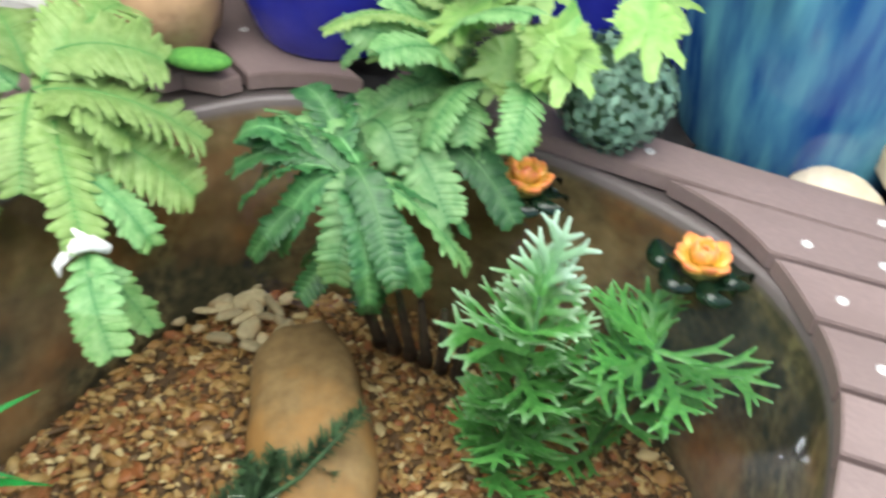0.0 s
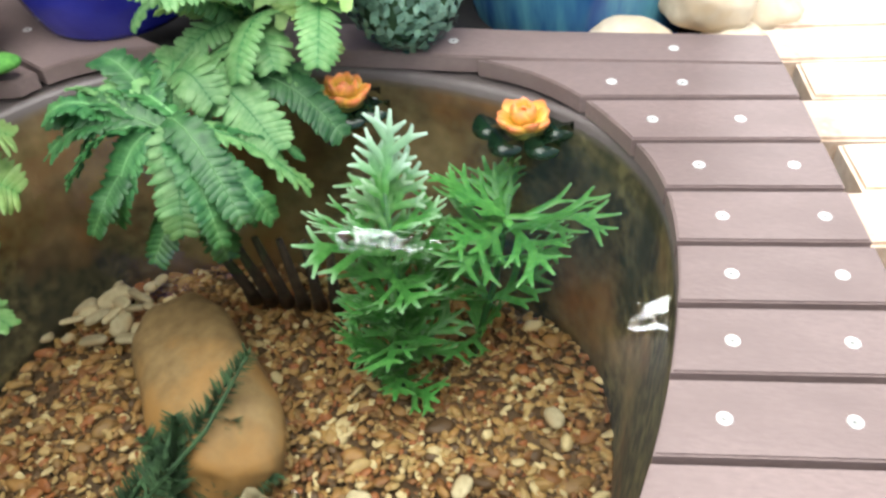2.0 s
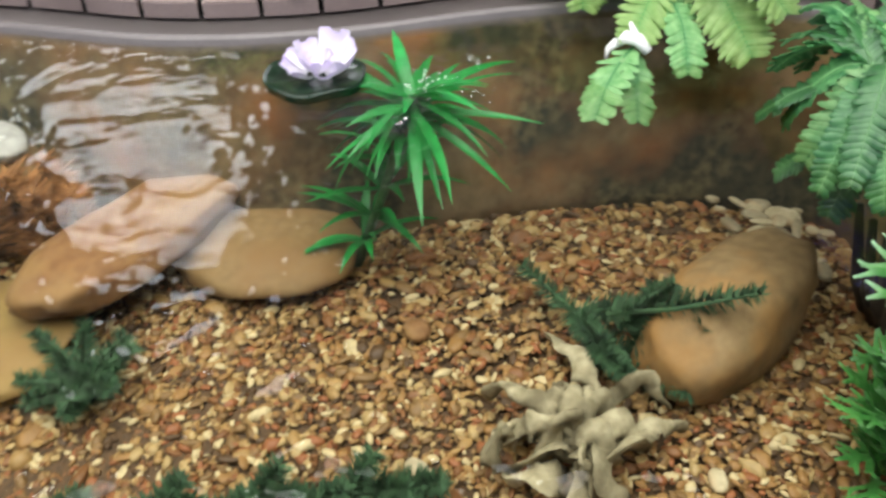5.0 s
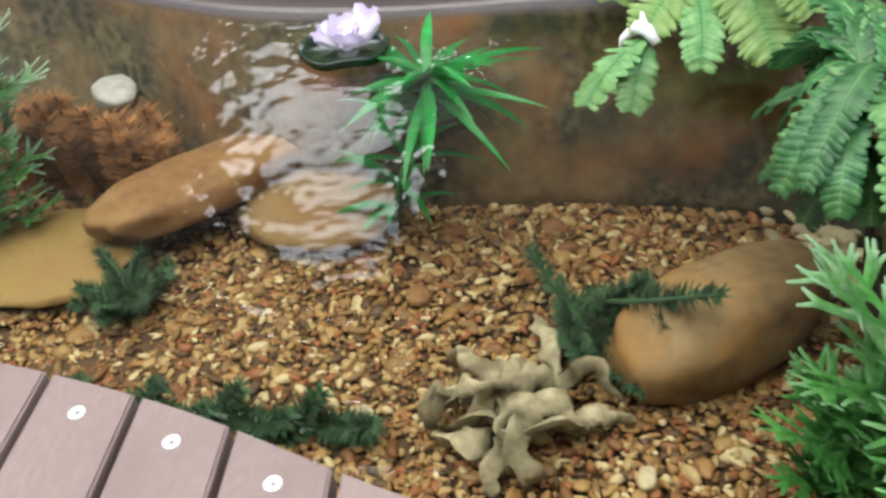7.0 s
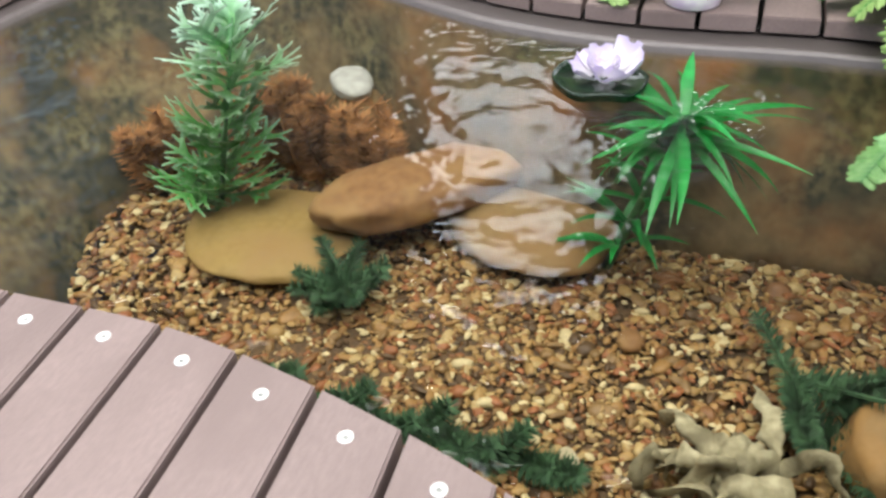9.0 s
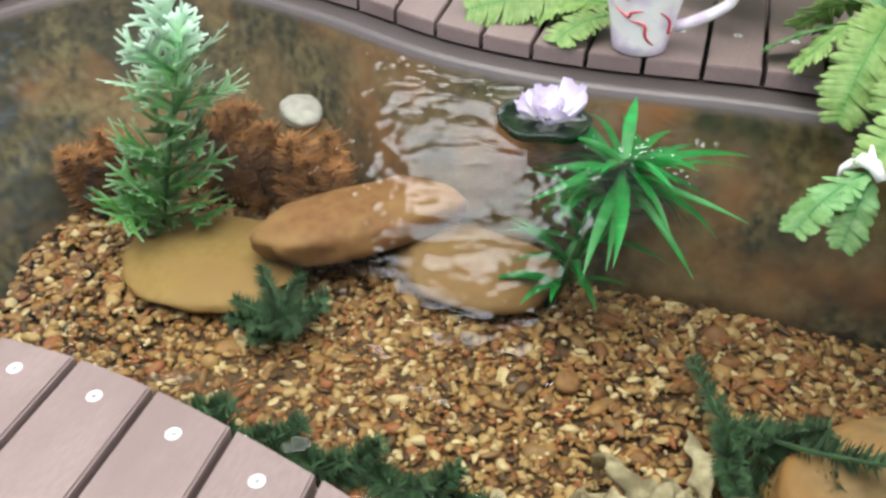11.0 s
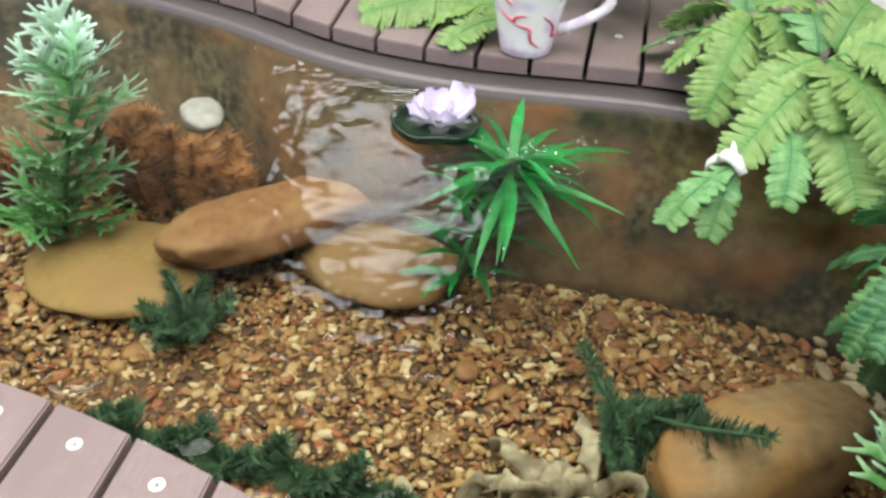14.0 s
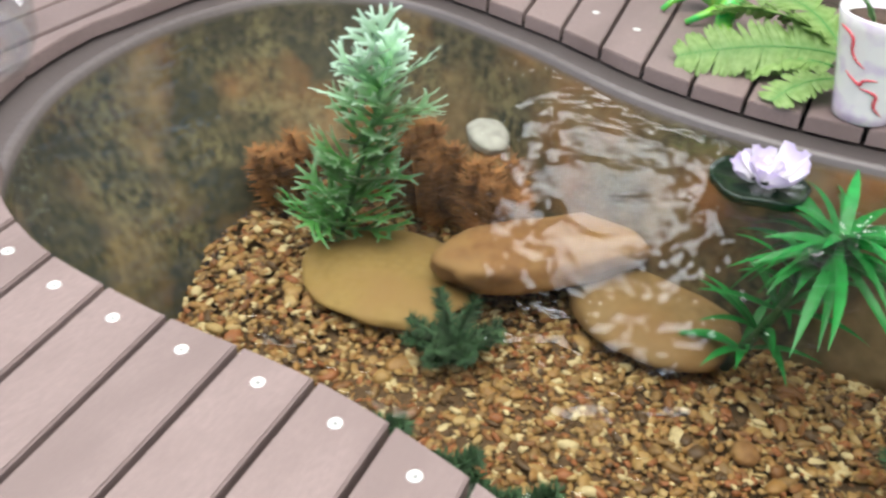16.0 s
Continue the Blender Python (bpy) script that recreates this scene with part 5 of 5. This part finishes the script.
# ---- deck boards ----
def deck():
    e = tagged(empty("deck"), "brown composite deck boards round the pond", "deck", kind="structure")
    half = 0.0455
    zt, zb = 0.0, -0.028
    head = Geo()
    head.lathe([(0.0078, -0.001), (0.0078, 0.0008), (0.0068, 0.0014), (0.0040, 0.0010), (0.0036, 0.0002)], 16)
    head_mesh = mesh_of("screw", head, SCREW)
    # Small raised stud whose darker grey paints the shade of the drive hole.
    pit = Geo()
    pit.lathe([(0.0026, 0.0004), (0.0022, 0.0013)], 6)
    pit_mesh = mesh_of("recess_shade", pit, SCREW_PIT)

    def screw(x, y, board):
        s = new("screw", head_mesh)
        s.location = (x, y, zt)
        s.parent = board
        q = new("recess_shade", pit_mesh)
        q.parent = s

    def board(poly, screws):
        b = from_bm("board", slab(poly, zb, zt, 0.0022), MOULD, e)
        for x, y in screws:
            screw(x, y, b)

    def turn_east(y):
        return math.tan(radians(6 + 5 * smooth01(-0.1, -0.5, y) - 3.5 * smooth01(1.0, 1.2, y)))

    def turn_west(y):
        return math.tan(radians(3.0 + 9 * smooth01(0.1, -0.4, y) - 31 * smooth01(0.5, 1.05, y)))

    west = -1.25
    for k in range(-19, 13):
        y0, y1, yc = k * PITCH - half, k * PITCH + half, k * PITCH
        ys = [y0 + (y1 - y0) * i / 6 for i in range(7)]
        xe = [crossing(DECK_EDGE, y, 1) for y in ys]
        xw = [crossing(DECK_EDGE, y, -1) for y in ys]

        def right(y, x):
            t = turn_east(y)
            xx = east_end(y)
            return (xx, y + t * (xx - x))

        def left(y, x):
            return (west, y + turn_west(y) * (west - x))

        if k >= 12:
            board([(-0.28, y0), (0.3, y0), right(y0, 0.3), right(y1, 0.3), (0.3, y1), (-0.28, y1)], [(0.495, yc + 0.004), (0.155, yc)])
            continue
        if all(x is None for x in xe):
            t = 0.1
            board([(west, y0 + t * (west + 0.2)), right(y0, 0.2), right(y1, 0.2), (west, y1 + t * (west + 0.2))], [(0.30, yc), (-0.7, yc - 0.07)])
            continue
        if any(x is None for x in xe):
            # a board that the pond's end only nips
            pts_e = [(x, y) for x, y in zip(xe, ys) if x is not None]
            pts_w = [(x, y) for x, y in zip(xw, ys) if x is not None]
            board([(west, y0 - 0.1), right(y0, 0.2), right(y1, 0.2)] + list(reversed(pts_e)) + pts_w + [(west, y1 - 0.1)], [])
            continue
        xm, xn = crossing(DECK_EDGE, yc, 1), crossing(DECK_EDGE, yc, -1)
        near = yc < 0.45
        screws = [(xm + (0.036 if near else 0.056), yc + 0.003)] + ([] if near else [(xm + 0.172, yc + 0.015)])
        if k == 11:
            screws = [(0.405, yc - 0.003), (0.505, yc + 0.004)]
        board([right(y0, xe[0]), right(y1, xe[-1])] + list(reversed(list(zip(xe, ys)))), screws)
        board([left(y0, xw[0])] + list(zip(xw, ys)) + [left(y1, xw[-1])], [(xn - 0.15, yc - 0.15 * turn_west(yc))])


deck()


def deck_gap_shade():
    """Adds a black sheet under the boards that paints shade into the gaps."""
    g = Geo()
    inner = offset(DECK_EDGE, lambda x, y: 0.014)
    outer = offset(DECK_EDGE, lambda x, y: 0.20 if x > 0.15 else 0.45)
    lip = offset(EDGE, lambda x, y: 0.104)
    rings = [[g.add((p.x, p.y, z)) for p in c] for c, z in ((inner, -0.0292), (lip, -0.0292), (lip, -0.09), (outer, -0.09))]
    n = len(inner)
    for a, b in zip(rings, rings[1:]):
        for i in range(n):
            g.f.append((a[i], a[(i + 1) % n], b[(i + 1) % n], b[i]))
    tagged(part("deck_gap_shade", g, UNDER), "black sheet added under the deck boards as shade in the gaps", "deck frame", kind="structure")


deck_gap_shade()


# ---- brick paving ----
def paving():
    e = tagged(empty("brick_paving", (0, 0, 0)), "sunlit terracotta brick paving beside the deck", "paving", kind="structure")
    bm = slab([(-0.108, -0.052), (0.108, -0.052), (0.108, 0.052), (-0.108, 0.052)], -0.07, 0.0, 0.005)
    first = from_bm("brick", bm, BRICK, e)
    me = first.data
    rng = random.Random(7)
    n = 0
    for r in range(0, 22):
        for c in range(0, 8):
            y = 0.55 + r * 0.112
            x = east_end(y) + 0.02 + 0.11 + c * 0.228 + (0.0 if r % 2 else 0.03)
            o = first if n == 0 else new("brick", me)
            o.parent = e
            o.matrix_local = pose(x + rng.uniform(-0.004, 0.004), y, -0.045 + rng.uniform(-0.004, 0.004), 0, 0, 7.2 + rng.uniform(-1.2, 1.2))
            n += 1


paving()
